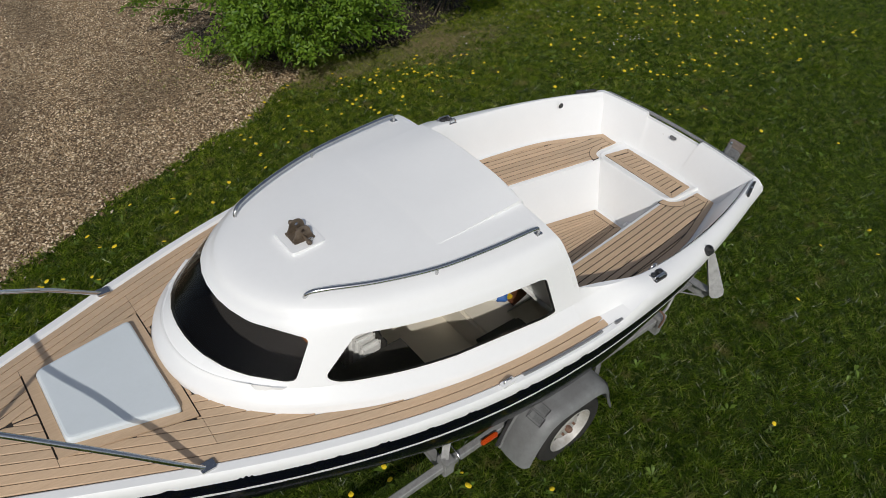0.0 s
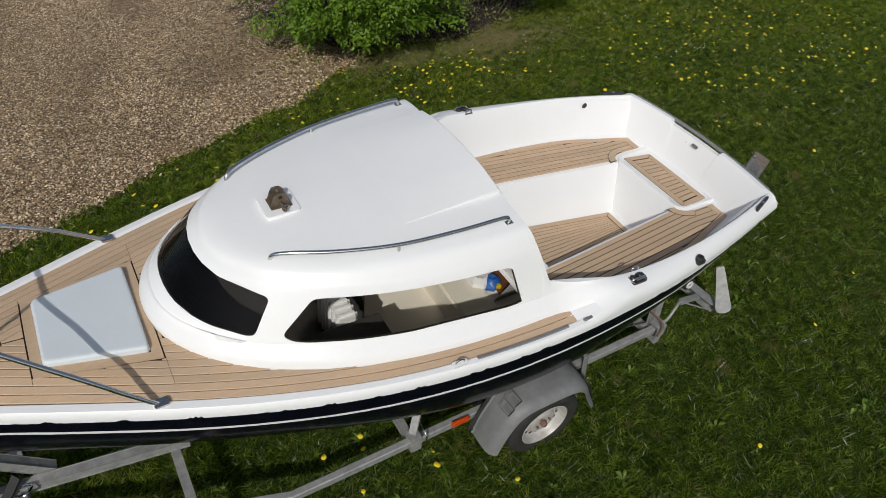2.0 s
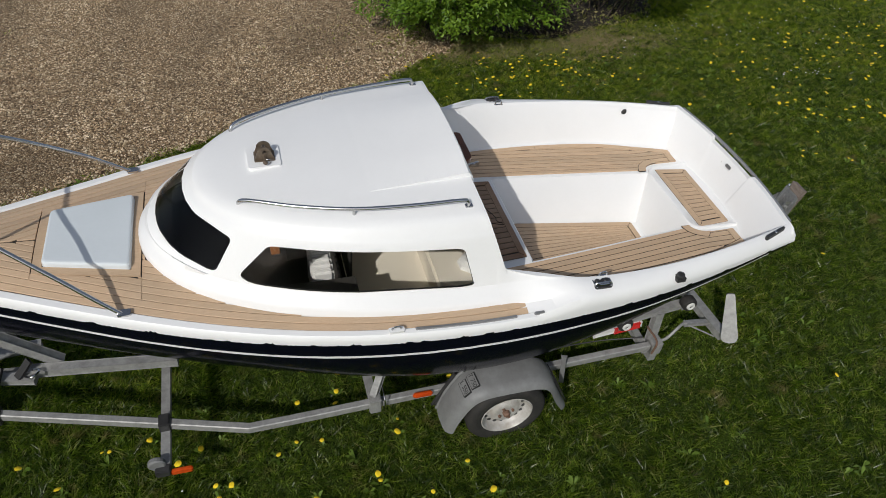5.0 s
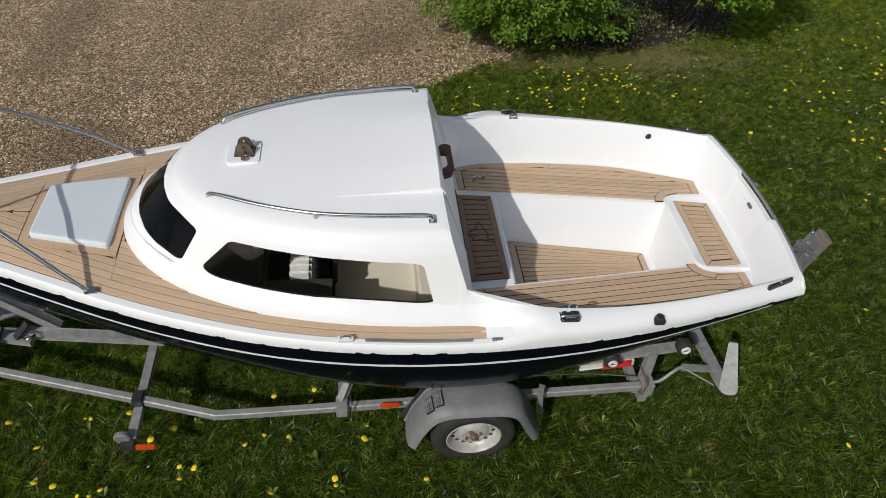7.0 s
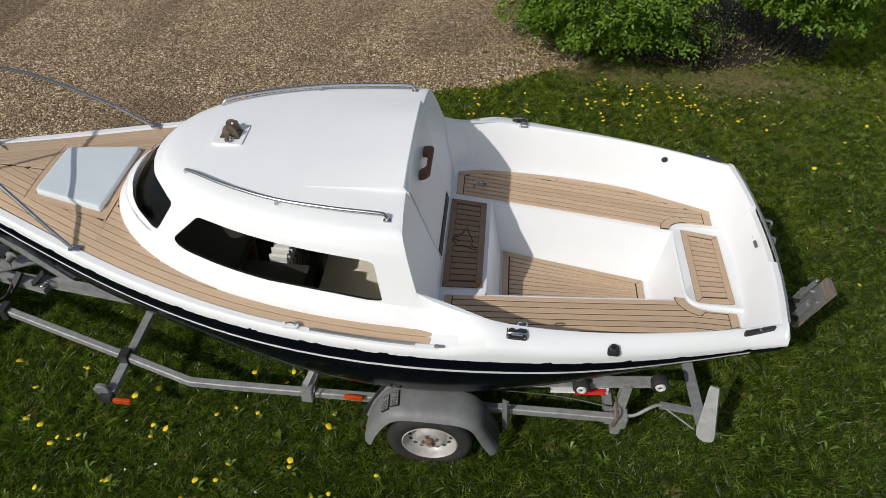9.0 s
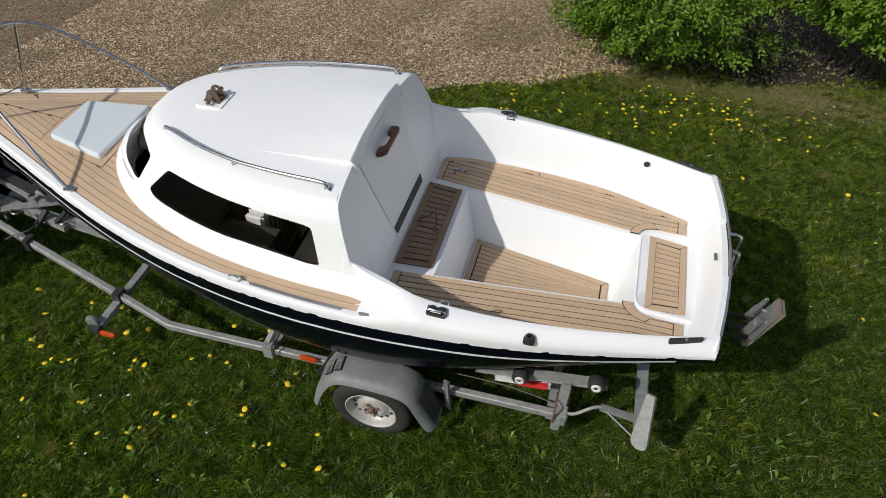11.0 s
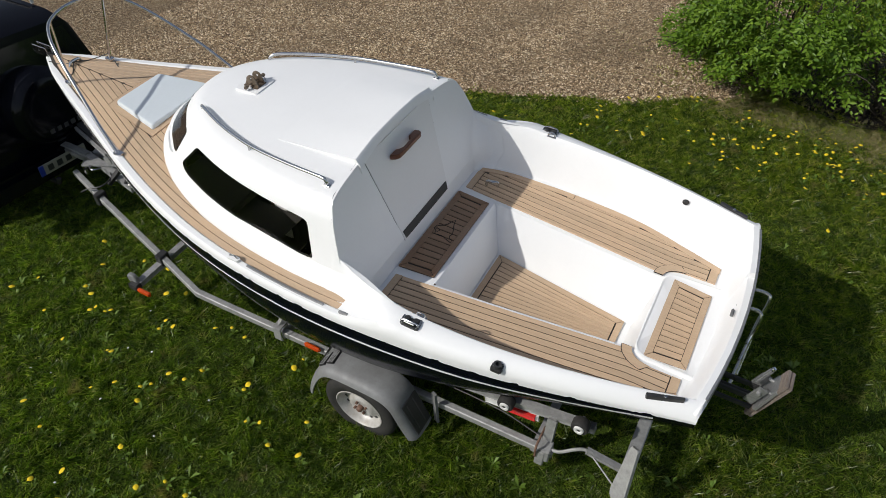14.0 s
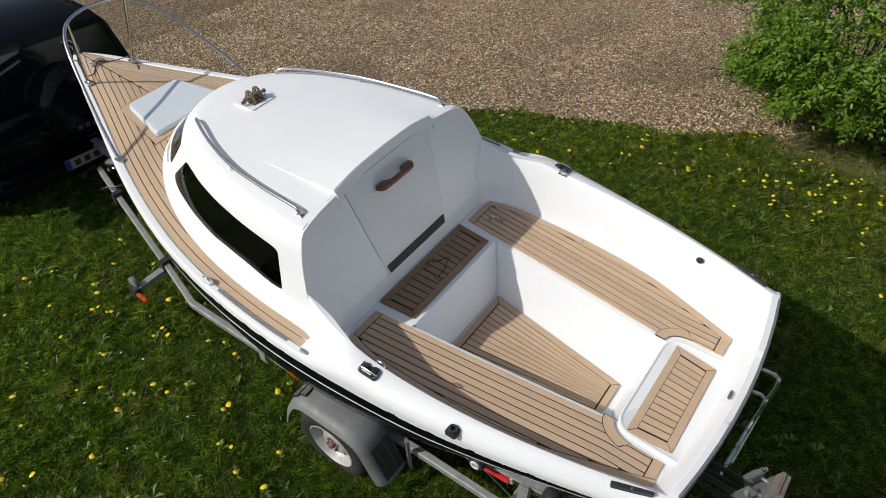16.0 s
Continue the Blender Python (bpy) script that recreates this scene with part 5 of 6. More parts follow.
def build_trailer():
    for s in (-1, 1):
        y = lambda v: s * v
        path = [(-4.19, 0.225, -1.16), (-3.76, 0.350, -1.17), (-2.654, 0.655, -1.19), (-2.16, 0.80, -1.19), (-1.9, 0.80, -1.185), (0.90, 0.788, -1.098)]
        bm = bmesh.new()
        rows = []
        for i, p in enumerate(path):
            a, b = Vector(path[max(i - 1, 0)]), Vector(path[min(i + 1, len(path) - 1)])
            way = (b - a).normalized()
            side = way.cross(Vector((0, 0, 1))).normalized()
            up = side.cross(way)
            rows.append([Vector((p[0], s * p[1], p[2])) + Vector((o.x, s * o.y, o.z)) for o in (side * 0.019 + up * 0.028, side * -0.019 + up * 0.028, side * -0.025 + up * 0.022, side * -0.025 - up * 0.026, side * 0.025 - up * 0.026, side * 0.025 + up * 0.022)])
        loft(rows, True, True, bm)
        part("side_rail", bm, GALV, trailer, "galvanised side rail")
        build_wheel(-0.435, s * 1.0, -1.207, s)
        f = build_fender(s)
        # load label on two small plates on the sloping front
        if s < 0:
            for text, x, y, z, tilt in (("T 750", -0.682, -0.958, -0.898, -30), ("L 550", -0.738, -0.975, -0.936, -42)):
                m = Matrix.Translation((x, y, z)) @ Matrix.Rotation(radians(tilt), 4, "Y") @ Matrix.Rotation(radians(-86), 4, "Z")
                plate = part("label_plate", box(-0.058, 0.058, -0.031, 0.031, 0.0, 0.017, 0.001, None, m), INK, f, "load plate with dark border and writing")
                part("plate_face", box(-0.055, 0.055, -0.028, 0.028, 0.012, 0.018, 0.001, None, m), FENDER, plate)
                word = new("label_text", bpy.data.curves.new("label_text", "FONT"))
                word.data.body, word.data.size, word.data.extrude = text, 0.046, 0.0006
                word.data.align_x, word.data.align_y = "CENTER", "CENTER"
                word.data.materials.append(INK)
                word.parent = plate
                word.matrix_local = m @ Matrix.Translation((0, 0, 0.0190))
        part("bracket", beam((-0.90, s * 0.855, -1.24), (-0.76, s * 0.845, -0.93), 0.012, 0.05), BLACK, f)
        # roller beam aft
        part("roller_beam", beam((0.22, s * 0.70, -0.905), (1.10, s * 0.68, -0.785), 0.05, 0.05), GALV, trailer, "galvanised roller beam")
        for x, z in ((0.53, -0.815), (1.02, -0.70)):
            bm = lathe([(0.012, -0.035), (0.05, -0.035), (0.057, -0.025), (0.057, 0.025), (0.05, 0.035), (0.012, 0.035)], 20)
            r = part("roller", moved(bm, Matrix.Translation((x, s * 0.755, z))), RUBBER, trailer, "black rubber roller", True)
            part("roller_hub", moved(lathe([(0.012, -0.040), (0.018, -0.046), (0.030, -0.046), (0.034, -0.034), (0.034, 0.046), (0.012, 0.046)], 16), Matrix.Translation((x, s * 0.755, z))), PLATE, r)
            part("roller_bracket", beam((x, s * 0.71, z), (x, s * 0.71, z - 0.10), 0.05, 0.012), GALV, r)
        part("upright", beam((0.84, s * 0.74, -1.14), (0.84, s * 0.71, -0.82), 0.055, 0.055), GALV, trailer)
        part("rail_clamp", box(0.80, 0.89, s * 0.79 - 0.05, s * 0.79 + 0.05, -1.16, -1.04, 0.006), GALV, trailer)
        for x in (-1.32,):
            c = part("rail_clamp", box(x - 0.04, x + 0.04, s * 0.795 - 0.05, s * 0.795 + 0.045, -1.23, -1.09, 0.006), GALV, trailer)
            part("support_arm", beam((x, s * 0.78, -1.10), (x + 0.08, s * 0.70, -0.90), 0.04, 0.05), GALV, c)
            part("u_bolt", tube(curve([(x + 0.06, s * 0.84, -1.22), (x + 0.06, s * 0.85, -1.08), (x + 0.06, s * 0.72, -1.05)], 4), 0.006, 8), STEEL, c, "", True)
        # side lamps
        part("side_lamp", box(-1.06, -0.92, s * 0.838 - 0.016, s * 0.838 + 0.016, -1.135, -1.095, 0.01), ORANGE, trailer, "orange side marker lamp")
        part("warning_board", beam((0.36, s * 0.69, -0.99), (0.74, s * 0.69, -0.94), 0.012, 0.045), PLATE, trailer)
        part("red_reflector", beam((0.52, s * 0.70, -0.968), (0.72, s * 0.70, -0.942), 0.014, 0.047), RED, trailer, "red reflector strip")
        # rear light bracket
        rod = curve([(0.82, s * 0.79, -1.06), (0.93, s * 0.79, -1.05), (1.02, s * 0.765, -0.985), (1.08, s * 0.74, -0.97), (1.14, s * 0.735, -0.975)], 5)
        part("bent_rod", tube(rod, 0.012, 8), GALV, trailer, "", True)
        out = rounded([(-0.065, -0.20), (0.065, -0.20), (0.03, 0.19), (-0.03, 0.19)], [0.06, 0.06, 0.015, 0.015])
        d = Vector((0.0, s * -0.20, 0.342)).normalized()
        w = Vector((0.72, s * 0.6, 0.0))
        w = (w - d * w.dot(d)).normalized()
        m = Matrix((w, d, w.cross(d))).transposed().to_4x4()
        m.translation = (1.365, s * 0.859, -0.83)
        part("lamp_board", moved(slab(out, 0.012, 0.024, None, 0.005), m), GALV, trailer, "galvanised rear lamp board")
        # lamp bar: bent sheet with a top flange and a rounded outer end
        rows = []
        for k in range(15):
            u = k / 14
            yy, z0 = 0.10 + 0.81 * u, -1.045 + 0.06 * u
            e = math.sqrt(max(0.02, 1 - max(0.0, (u - 0.88) / 0.12) ** 2))
            drop = 0.125 * e
            sec = [(-0.04 * e, 0.0), (0.036, 0.004), (0.044, -0.004), (0.040, -drop * 0.5), (0.022, -drop), (0.015, -drop), (0.032, -drop * 0.5), (0.034, -0.006), (-0.04 * e, -0.008)]
            rows.append([(1.365 + dx, s * yy, z0 + dz) for dx, dz in sec])
        part("lamp_bar", loft(rows, True, True), GALV, trailer, "galvanised rear lamp bar")
        part("lamp_arm", beam((1.10, s * 0.735, -0.975), (1.345, s * 0.72, -1.03), 0.035, 0.03), GALV, trailer)
        part("brace", tube([(1.13, s * 0.74, -0.99), (1.33, s * 0.84, -1.06)], 0.006, 6), GALV, trailer)
        part("rail_end_plate", box(0.80, 0.86, s * 0.79 - 0.055, s * 0.79 + 0.055, -1.22, -1.06, 0.004), GALV, trailer)
        part("u_bolt", tube(curve([(0.80, s * 0.85, -1.12), (0.80, s * 0.85, -0.98), (0.80, s * 0.70, -0.98)], 4), 0.008, 8), RUST, trailer, "", True)
    # axle, cross members, drawbar
    part("axle", beam((-0.43, -1.0, -1.22), (-0.43, 1.0, -1.22), 0.07, 0.07), GALV, trailer, "galvanised axle beam")
    part("cross_member", beam((-2.69, -0.93, -1.235), (-2.69, 0.93, -1.235), 0.05, 0.05), GALV, trailer)
    part("cross_member", beam((0.78, -0.8, -1.14), (0.78, 0.8, -1.14), 0.05, 0.05), GALV, trailer)
    part("cross_member", beam((-1.32, -0.8, -1.22), (-1.32, 0.8, -1.22), 0.05, 0.05), GALV, trailer)
    part("drawbar", beam((-4.35, 0.0, -1.16), (-2.62, -0.10, -1.20), 0.055, 0.06), GALV, trailer, "galvanised drawbar")
    part("post_beam", beam((-2.60, -0.17, -1.14), (-3.58, -0.08, -1.12), 0.06, 0.06), GALV, trailer)
    w = part("winch_post", beam((-3.35, -0.03, -1.12), (-3.98, 0.0, -0.52), 0.06, 0.06), GALV, trailer, "galvanised winch post")
    part("winch", moved(lathe([(0.0, -0.06), (0.07, -0.06), (0.07, -0.05), (0.03, -0.05), (0.03, 0.05), (0.07, 0.05), (0.07, 0.06), (0.0, 0.06)], 18), Matrix.Translation((-3.88, 0.0, -0.60))), BLACK, w)
    part("bow_roller", moved(lathe([(0.0, -0.06), (0.04, -0.06), (0.045, -0.04), (0.03, 0.0), (0.045, 0.04), (0.04, 0.06), (0.0, 0.06)], 18), Matrix.Translation((-3.95, 0.0, -0.46))), RUBBER, w)
    # small roller wheel and reflector on the cross member's end
    j = part("side_roller", moved(lathe([(0.0, -0.02), (0.045, -0.02), (0.055, -0.012), (0.055, 0.012), (0.045, 0.02), (0.0, 0.02)], 18), Matrix.Translation((-2.74, -0.93, -1.20))), FENDER, trailer, "small grey roller on a black bracket")
    part("roller_bracket", box(-2.755, -2.66, -0.99, -0.93, -1.275, -1.215, 0.008), BLACK, j)
    part("rail_clamp", box(-2.725, -2.655, -0.695, -0.60, -1.245, -1.14, 0.006), BLACK, trailer, "black rail clamp")
    part("side_lamp", box(-2.665, -2.53, -0.99, -0.96, -1.275, -1.232, 0.008), ORANGE, trailer, "orange side marker lamp")
    # drawbar frame and winch gear at the bow
    for s in (-1, 1):
        part("frame_arm", beam((-4.18, s * 0.04, -1.09), (-3.50, s * 0.15, -1.13), 0.06, 0.05), GALV, trailer)
        part("rail_clamp", box(-3.75, -3.69, s * 0.36 - 0.05, s * 0.36 + 0.05, -1.235, -1.115, 0.006), BLACK, trailer, "black rail clamp")
        part("rail_bolt", tube([(-4.05, s * 0.20, -1.13), (-4.05, s * 0.20, -1.075)], 0.018, 8), STEEL, trailer)
    part("cross_plate", beam((-4.12, -0.16, -1.07), (-3.62, 0.10, -1.06), 0.07, 0.012), GALV, trailer)
    part("post_channel", beam((-4.42, 0.085, -0.93), (-3.84, -0.075, -0.93), 0.018, 0.035), GALV, trailer, "galvanised winch post channel")
    part("channel_web", beam((-4.40, 0.135, -0.91), (-3.78, -0.035, -0.91), 0.065, 0.05), CARTRIM, trailer)
    part("crank", tube([(-4.62, 0.04, -0.92), (-4.50, 0.06, -0.90)], 0.008, 8), STEEL, trailer)
    part("winch_drum", moved(lathe([(0.0, -0.05), (0.045, -0.05), (0.045, -0.04), (0.025, -0.035), (0.025, 0.035), (0.045, 0.04), (0.045, 0.05), (0.0, 0.05)], 16), Matrix.Translation((-3.74, -0.10, -0.90))), GALV, trailer, "", True)
    part("bracket", beam((-3.74, -0.22, -1.12), (-3.70, -0.10, -1.03), 0.04, 0.03), BLACK, trailer)
    part("bracket", beam((-3.60, -0.14, -1.10), (-3.52, -0.08, -1.02), 0.05, 0.02), CARTRIM, trailer)
    part("shackle", tube(curve([(-3.55, -0.16, -1.08), (-3.50, -0.19, -1.06), (-3.46, -0.14, -1.06), (-3.51, -0.11, -1.08)], 5), 0.007, 6), STEEL, trailer, "", True)
    part("cable", tube(curve([(-3.92, -0.40, -1.16), (-3.84, -0.37, -1.11), (-3.74, -0.30, -1.09), (-3.74, -0.18, -1.08), (-3.80, -0.13, -1.08)], 6), 0.008, 6), BLACK, trailer, "black cable", True)
    part("hook", tube(curve([(-4.00, -0.10, -1.08), (-4.02, -0.17, -1.06), (-3.95, -0.20, -1.05), (-3.90, -0.14, -1.06)], 5), 0.009, 6), STEEL, trailer, "", True)
    # coupling
    part("coupling", box(-4.62, -4.25, -0.05, 0.05, -1.20, -1.11, 0.02), GALV, trailer, "tow coupling")
    part("cable", tube(curve([(-0.9, -0.78, -1.13), (-0.2, -0.6, -1.22), (0.4, -0.62, -1.16), (0.78, -0.72, -1.08)], 6), 0.005, 6), BLACK, trailer, "", True)


build_trailer()

# ---- the car that tows it ----
car = thing("car", Matrix.Translation((-4.70, -0.12, -0.04)), "black off-road car with a spare wheel on its tailgate", "car")


def build_car():
    """Local: x points from the tailgate to the front (negative), y to the right side."""
    W = 0.86
    rows = []
    sections = [(0.02, 0.62, 1.10), (-0.03, 0.55, 1.16), (-0.35, 0.5, 1.18), (-2.7, 0.5, 1.12), (-3.2, 0.5, 1.08), (-4.3, 0.52, 1.0), (-4.6, 0.56, 0.85)]
    for x, lo, hi in sections:
        w = W * (0.94 if x > 0 or x < -4.4 else 1.0)
        rows.append([(x, -w * 0.92, lo), (x, -w, lo + 0.12), (x, -w * 1.0, (lo + hi) / 2), (x, -w * 0.96, hi - 0.05), (x, -w * 0.92, hi), (x, 0, hi + 0.015), (x, w * 0.92, hi), (x, w * 0.96, hi - 0.05), (x, w, (lo + hi) / 2), (x, w, lo + 0.12), (x, w * 0.92, lo)])
    part("body", loft(rows, True, True), CARPAINT, car, "glossy black body", True)
    rows = []
    for x, hi, ww in ((0.0, 1.14, 0.86), (-0.02, 1.30, 0.83), (-0.10, 1.72, 0.72), (-0.22, 1.80, 0.68), (-0.8, 1.84, 0.67), (-1.9, 1.82, 0.67), (-2.2, 1.76, 0.70), (-2.95, 1.15, 0.84)):
        rows.append([(x, -0.86, 1.10), (x, -ww, hi - 0.07 if hi > 1.2 else 1.12), (x, -ww + 0.06, hi), (x, 0, hi + 0.02 * (hi > 1.5)), (x, ww - 0.06, hi), (x, ww, hi - 0.07 if hi > 1.2 else 1.12), (x, 0.86, 1.10)])
    part("roof", loft(rows, False, False), CARPAINT, car, "black roof", True)
    rows = [[(-0.012 - 0.085 * t, y * (0.74 - 0.10 * t), 1.24 + 0.42 * t) for y in (-1, -0.5, 0, 0.5, 1)] for t in (0, 0.5, 1)]
    part("rear_window", moved(loft(rows), Matrix.Translation((0.015, 0, 0))), CARGLASS, car, "dark rear window")
    for s in (-1, 1):
        for x0, x1 in ((-0.35, -1.0), (-1.08, -1.75), (-1.82, -2.45)):
            bm = loft([[(x0, s * 0.868, 1.20), (x1, s * 0.868, 1.20)], [(x0 - 0.05, s * 0.755, 1.62), (min(x1 + 0.05, -0.4) if x1 > -2 else x1 + 0.25, s * 0.755, 1.62)]])
            part("side_window", bm, CARGLASS, car)
        part("roof_bar", tube(curve([(-0.35, s * 0.60, 1.83), (-0.45, s * 0.60, 1.89), (-1.2, s * 0.60, 1.90), (-1.95, s * 0.60, 1.88), (-2.05, s * 0.60, 1.81)], 4), 0.016, 8), ALU, car, "", True)
        for x in (-0.85, -3.6):
            w = part("wheel", moved(lathe([(0.0, -0.10), (0.21, -0.105), (0.22, -0.125), (0.32, -0.13), (0.365, -0.10), (0.375, -0.05), (0.375, 0.05), (0.365, 0.10), (0.0, 0.10)], 36), Matrix.Translation((x, s * 0.80, 0.385)) @ Matrix.Rotation(0 if s < 0 else math.pi, 4, "Z")), RUBBER, car, "car wheel", True)
            part("rim", moved(lathe([(0.0, -0.11), (0.06, -0.115), (0.19, -0.108), (0.215, -0.127)], 30), Matrix.Translation((x, s * 0.80, 0.385)) @ Matrix.Rotation(0 if s < 0 else math.pi, 4, "Z")), ALU, w)
            part("wheel_arch", tube(curve([(x - 0.47, s * 0.89, 0.45), (x - 0.36, s * 0.905, 0.72), (x, s * 0.91, 0.86), (x + 0.36, s * 0.905, 0.72), (x + 0.47, s * 0.89, 0.45)], 4), 0.035, 8), CARTRIM, car, "", True)
        part("tail_lamp", box(-0.06, 0.02, s * 0.76 - 0.04, s * 0.76 + 0.05, 0.80, 1.05, 0.02), RED, car, "red tail lamp")
    part("bumper", box(-0.15, 0.15, -0.88, 0.88, 0.42, 0.64, 0.05), CARPAINT, car, "black rear bumper", True)
    sp = part("spare_wheel", moved(lathe([(0.0, -0.13), (0.20, -0.135), (0.30, -0.12), (0.355, -0.07), (0.365, 0.0), (0.35, 0.09)], 40, "x"), Matrix.Translation((0.10, 0.08, 1.12)) @ Matrix.Rotation(math.pi, 4, "Z")), CARPAINT, car, "black spare wheel cover with grey lettering bars", True)
    part("ring", moved(lathe([(0.30, 0.125), (0.335, 0.10), (0.345, 0.085), (0.335, 0.08)], 40, "x"), Matrix.Translation((0.105, 0.08, 1.12))), CARPAINT, sp, "", True)
    for k in range(6):
        part("emblem_bar", box(0.228, 0.236, -0.03 + 0.075 * k, 0.02 + 0.075 * k, 0.90, 0.95, 0.003), LETTER, sp)
    pl = part("number_plate", box(0.155, 0.167, -0.24, 0.28, 0.52, 0.63, 0.004), CARPLATE, car, "white number plate with a blue band")
    part("plate_band", box(0.160, 0.1695, -0.24, -0.19, 0.522, 0.628, 0.002), PLATEBLUE, pl)
    for k in range(4):
        part("plate_bar", box(0.160, 0.1695, -0.15 + 0.10 * k, -0.09 + 0.10 * k, 0.545, 0.605, 0.002), INK, pl)
    part("tow_bar", tube(curve([(0.0, -0.12, 0.42), (0.18, -0.12, 0.40), (0.22, -0.12, 0.46)], 4), 0.022, 10), BLACK, car, "", True)


build_car()

# ---- ground ----
def ground_z(x, y):
    return -0.045 + 0.03 * min(max(y + 1.0, -3.0), 5.0)


gravel_line = along([(-9.0, 1.2), (-4.5, 2.75), (-2.95, 3.35), (-1.9, 3.88), (-1.0, 4.23), (0.0, 4.64), (0.5, 5.02), (0.9, 5.45), (1.05, 6.3), (1.2, 9.0)])


def gravel_edge(x):
    return gravel_line(x) + 0.10 * noise.noise((x * 1.7, 0, 0)) + 0.05 * noise.noise((x * 6.1, 4, 0))


def on_gravel(x, y):
    return x < 1.1 and y > gravel_edge(x)


def build_ground():
    xs = [-400, -120, -40, -15] + steps_of(-10, 12, 0.5) + [18, 40, 120, 400]
    ys = [-400, -120, -40, -12] + steps_of(-6, 12, 0.5) + [18, 40, 120, 400]
    rows = [[(x, y, ground_z(x, y) + (0.018 * noise.noise((x * 0.8, y * 0.8, 0)) if -10 < x < 12 and -6 < y < 12 else 0)) for y in ys] for x in xs]
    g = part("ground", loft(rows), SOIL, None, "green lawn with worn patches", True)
    tagged(g, "lush green lawn with dandelions and daisies", "lawn", kind="structure")
    rows = []
    for x in steps_of(-30, 1.05, 0.06):
        e = gravel_edge(max(x, -9)) if x > -9 else 1.2 + (x + 9) * 0.3
        rows.append([(x, e - 0.05, ground_z(x, e) - 0.02), (x, e + 0.05, ground_z(x, e) + 0.012)] + [(x, e + d, ground_z(x, e + d) + 0.02 + 0.012 * noise.noise((x, d, 2))) for d in (0.3, 0.8, 1.6, 3, 6, 14, 40)])
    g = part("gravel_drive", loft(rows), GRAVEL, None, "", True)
    tagged(g, "brown pebble gravel drive beside the lawn", "gravel", kind="structure")


def raw_mesh(name, verts, faces, material, label, category):
    """One object of many small pieces, from arrays; faces all of one size."""
    me = bpy.data.meshes.new(name)
    n, k = faces.shape
    me.vertices.add(len(verts))
    me.vertices.foreach_set("co", verts.astype(np.float32).ravel())
    me.loops.add(n * k)
    me.loops.foreach_set("vertex_index", faces.astype(np.int32).ravel())
    me.polygons.add(n)
    me.polygons.foreach_set("loop_start", np.arange(0, n * k, k, dtype=np.int32))
    me.update(calc_edges=True)
    me.materials.append(material)
    return tagged(new(name, me), label, category, kind="stuff")


def smooth_field(x, y, rng, waves=14, scale=1.0):
    """A cheap smooth random field."""
    out = np.zeros_like(x)
    for _ in range(waves):
        a, f = rng.uniform(0, 2 * math.pi), rng.uniform(0.4, 2.4) * scale
        out += np.sin((x * math.cos(a) + y * math.sin(a)) * f * 2 + rng.uniform(0, 6.28))
    return out / math.sqrt(waves)


def np_ground(x, y):
    return -0.045 + 0.03 * np.clip(y + 1.0, -3.0, 5.0)


def gravel_mask(x, y):
    tab_x = np.linspace(-9, 1.1, 400)
    tab_y = np.array([gravel_edge(v) for v in tab_x])
    return (x < 1.1) & (y > np.interp(x, tab_x, tab_y))


def in_lawn(x, y):
    """The stretch of lawn that is covered with single blades."""
    return (y > -3.0) & (y > -2.95 + 0.482 * (x - 0.85)) & (x + y < 14.9) & (y > -2.85 - 0.513 * (x + 2.07)) & (x > -6.4) & (x < 10.3) & (y < 9.9)


def straw(x, y):
    """Worn, dry places in the lawn by the bushes."""
    return np.exp(-(((x - 2.9) / 0.75) ** 2 + ((y - 4.85) / 0.38) ** 2)) + np.exp(-(((x - 0.75) / 0.5) ** 2 + ((y - 5.35) / 0.35) ** 2)) + 0.8 * np.exp(-(((x - 1.6) / 0.6) ** 2 + ((y - 4.95) / 0.25) ** 2))


def under_bush(x, y):
    return ((x - 2.5) / 2.1) ** 2 + ((y - 6.75) / 1.45) ** 2 < 1.0 + 0.15 * np.sin(3.1 * x) * np.cos(2.3 * y)


def blades(name, x, y, h, w, lean, b, material, label, rng):
    n = len(x)
    a = rng.uniform(0, 2 * math.pi, n)
    z = np_ground(x, y) - 0.006
    dx, dy = np.cos(a) * w, np.sin(a) * w
    tx, ty = np.cos(b) * lean, np.sin(b) * lean
    v = np.empty((n, 3, 3))
    v[:, 0] = np.stack([x + dx, y + dy, z], 1)
    v[:, 1] = np.stack([x + tx, y + ty, z + h], 1)
    v[:, 2] = np.stack([x - dx, y - dy, z + h * 0.12], 1)
    raw_mesh(name, v.reshape(-1, 3), np.arange(n * 3).reshape(-1, 3), material, label, "grass")


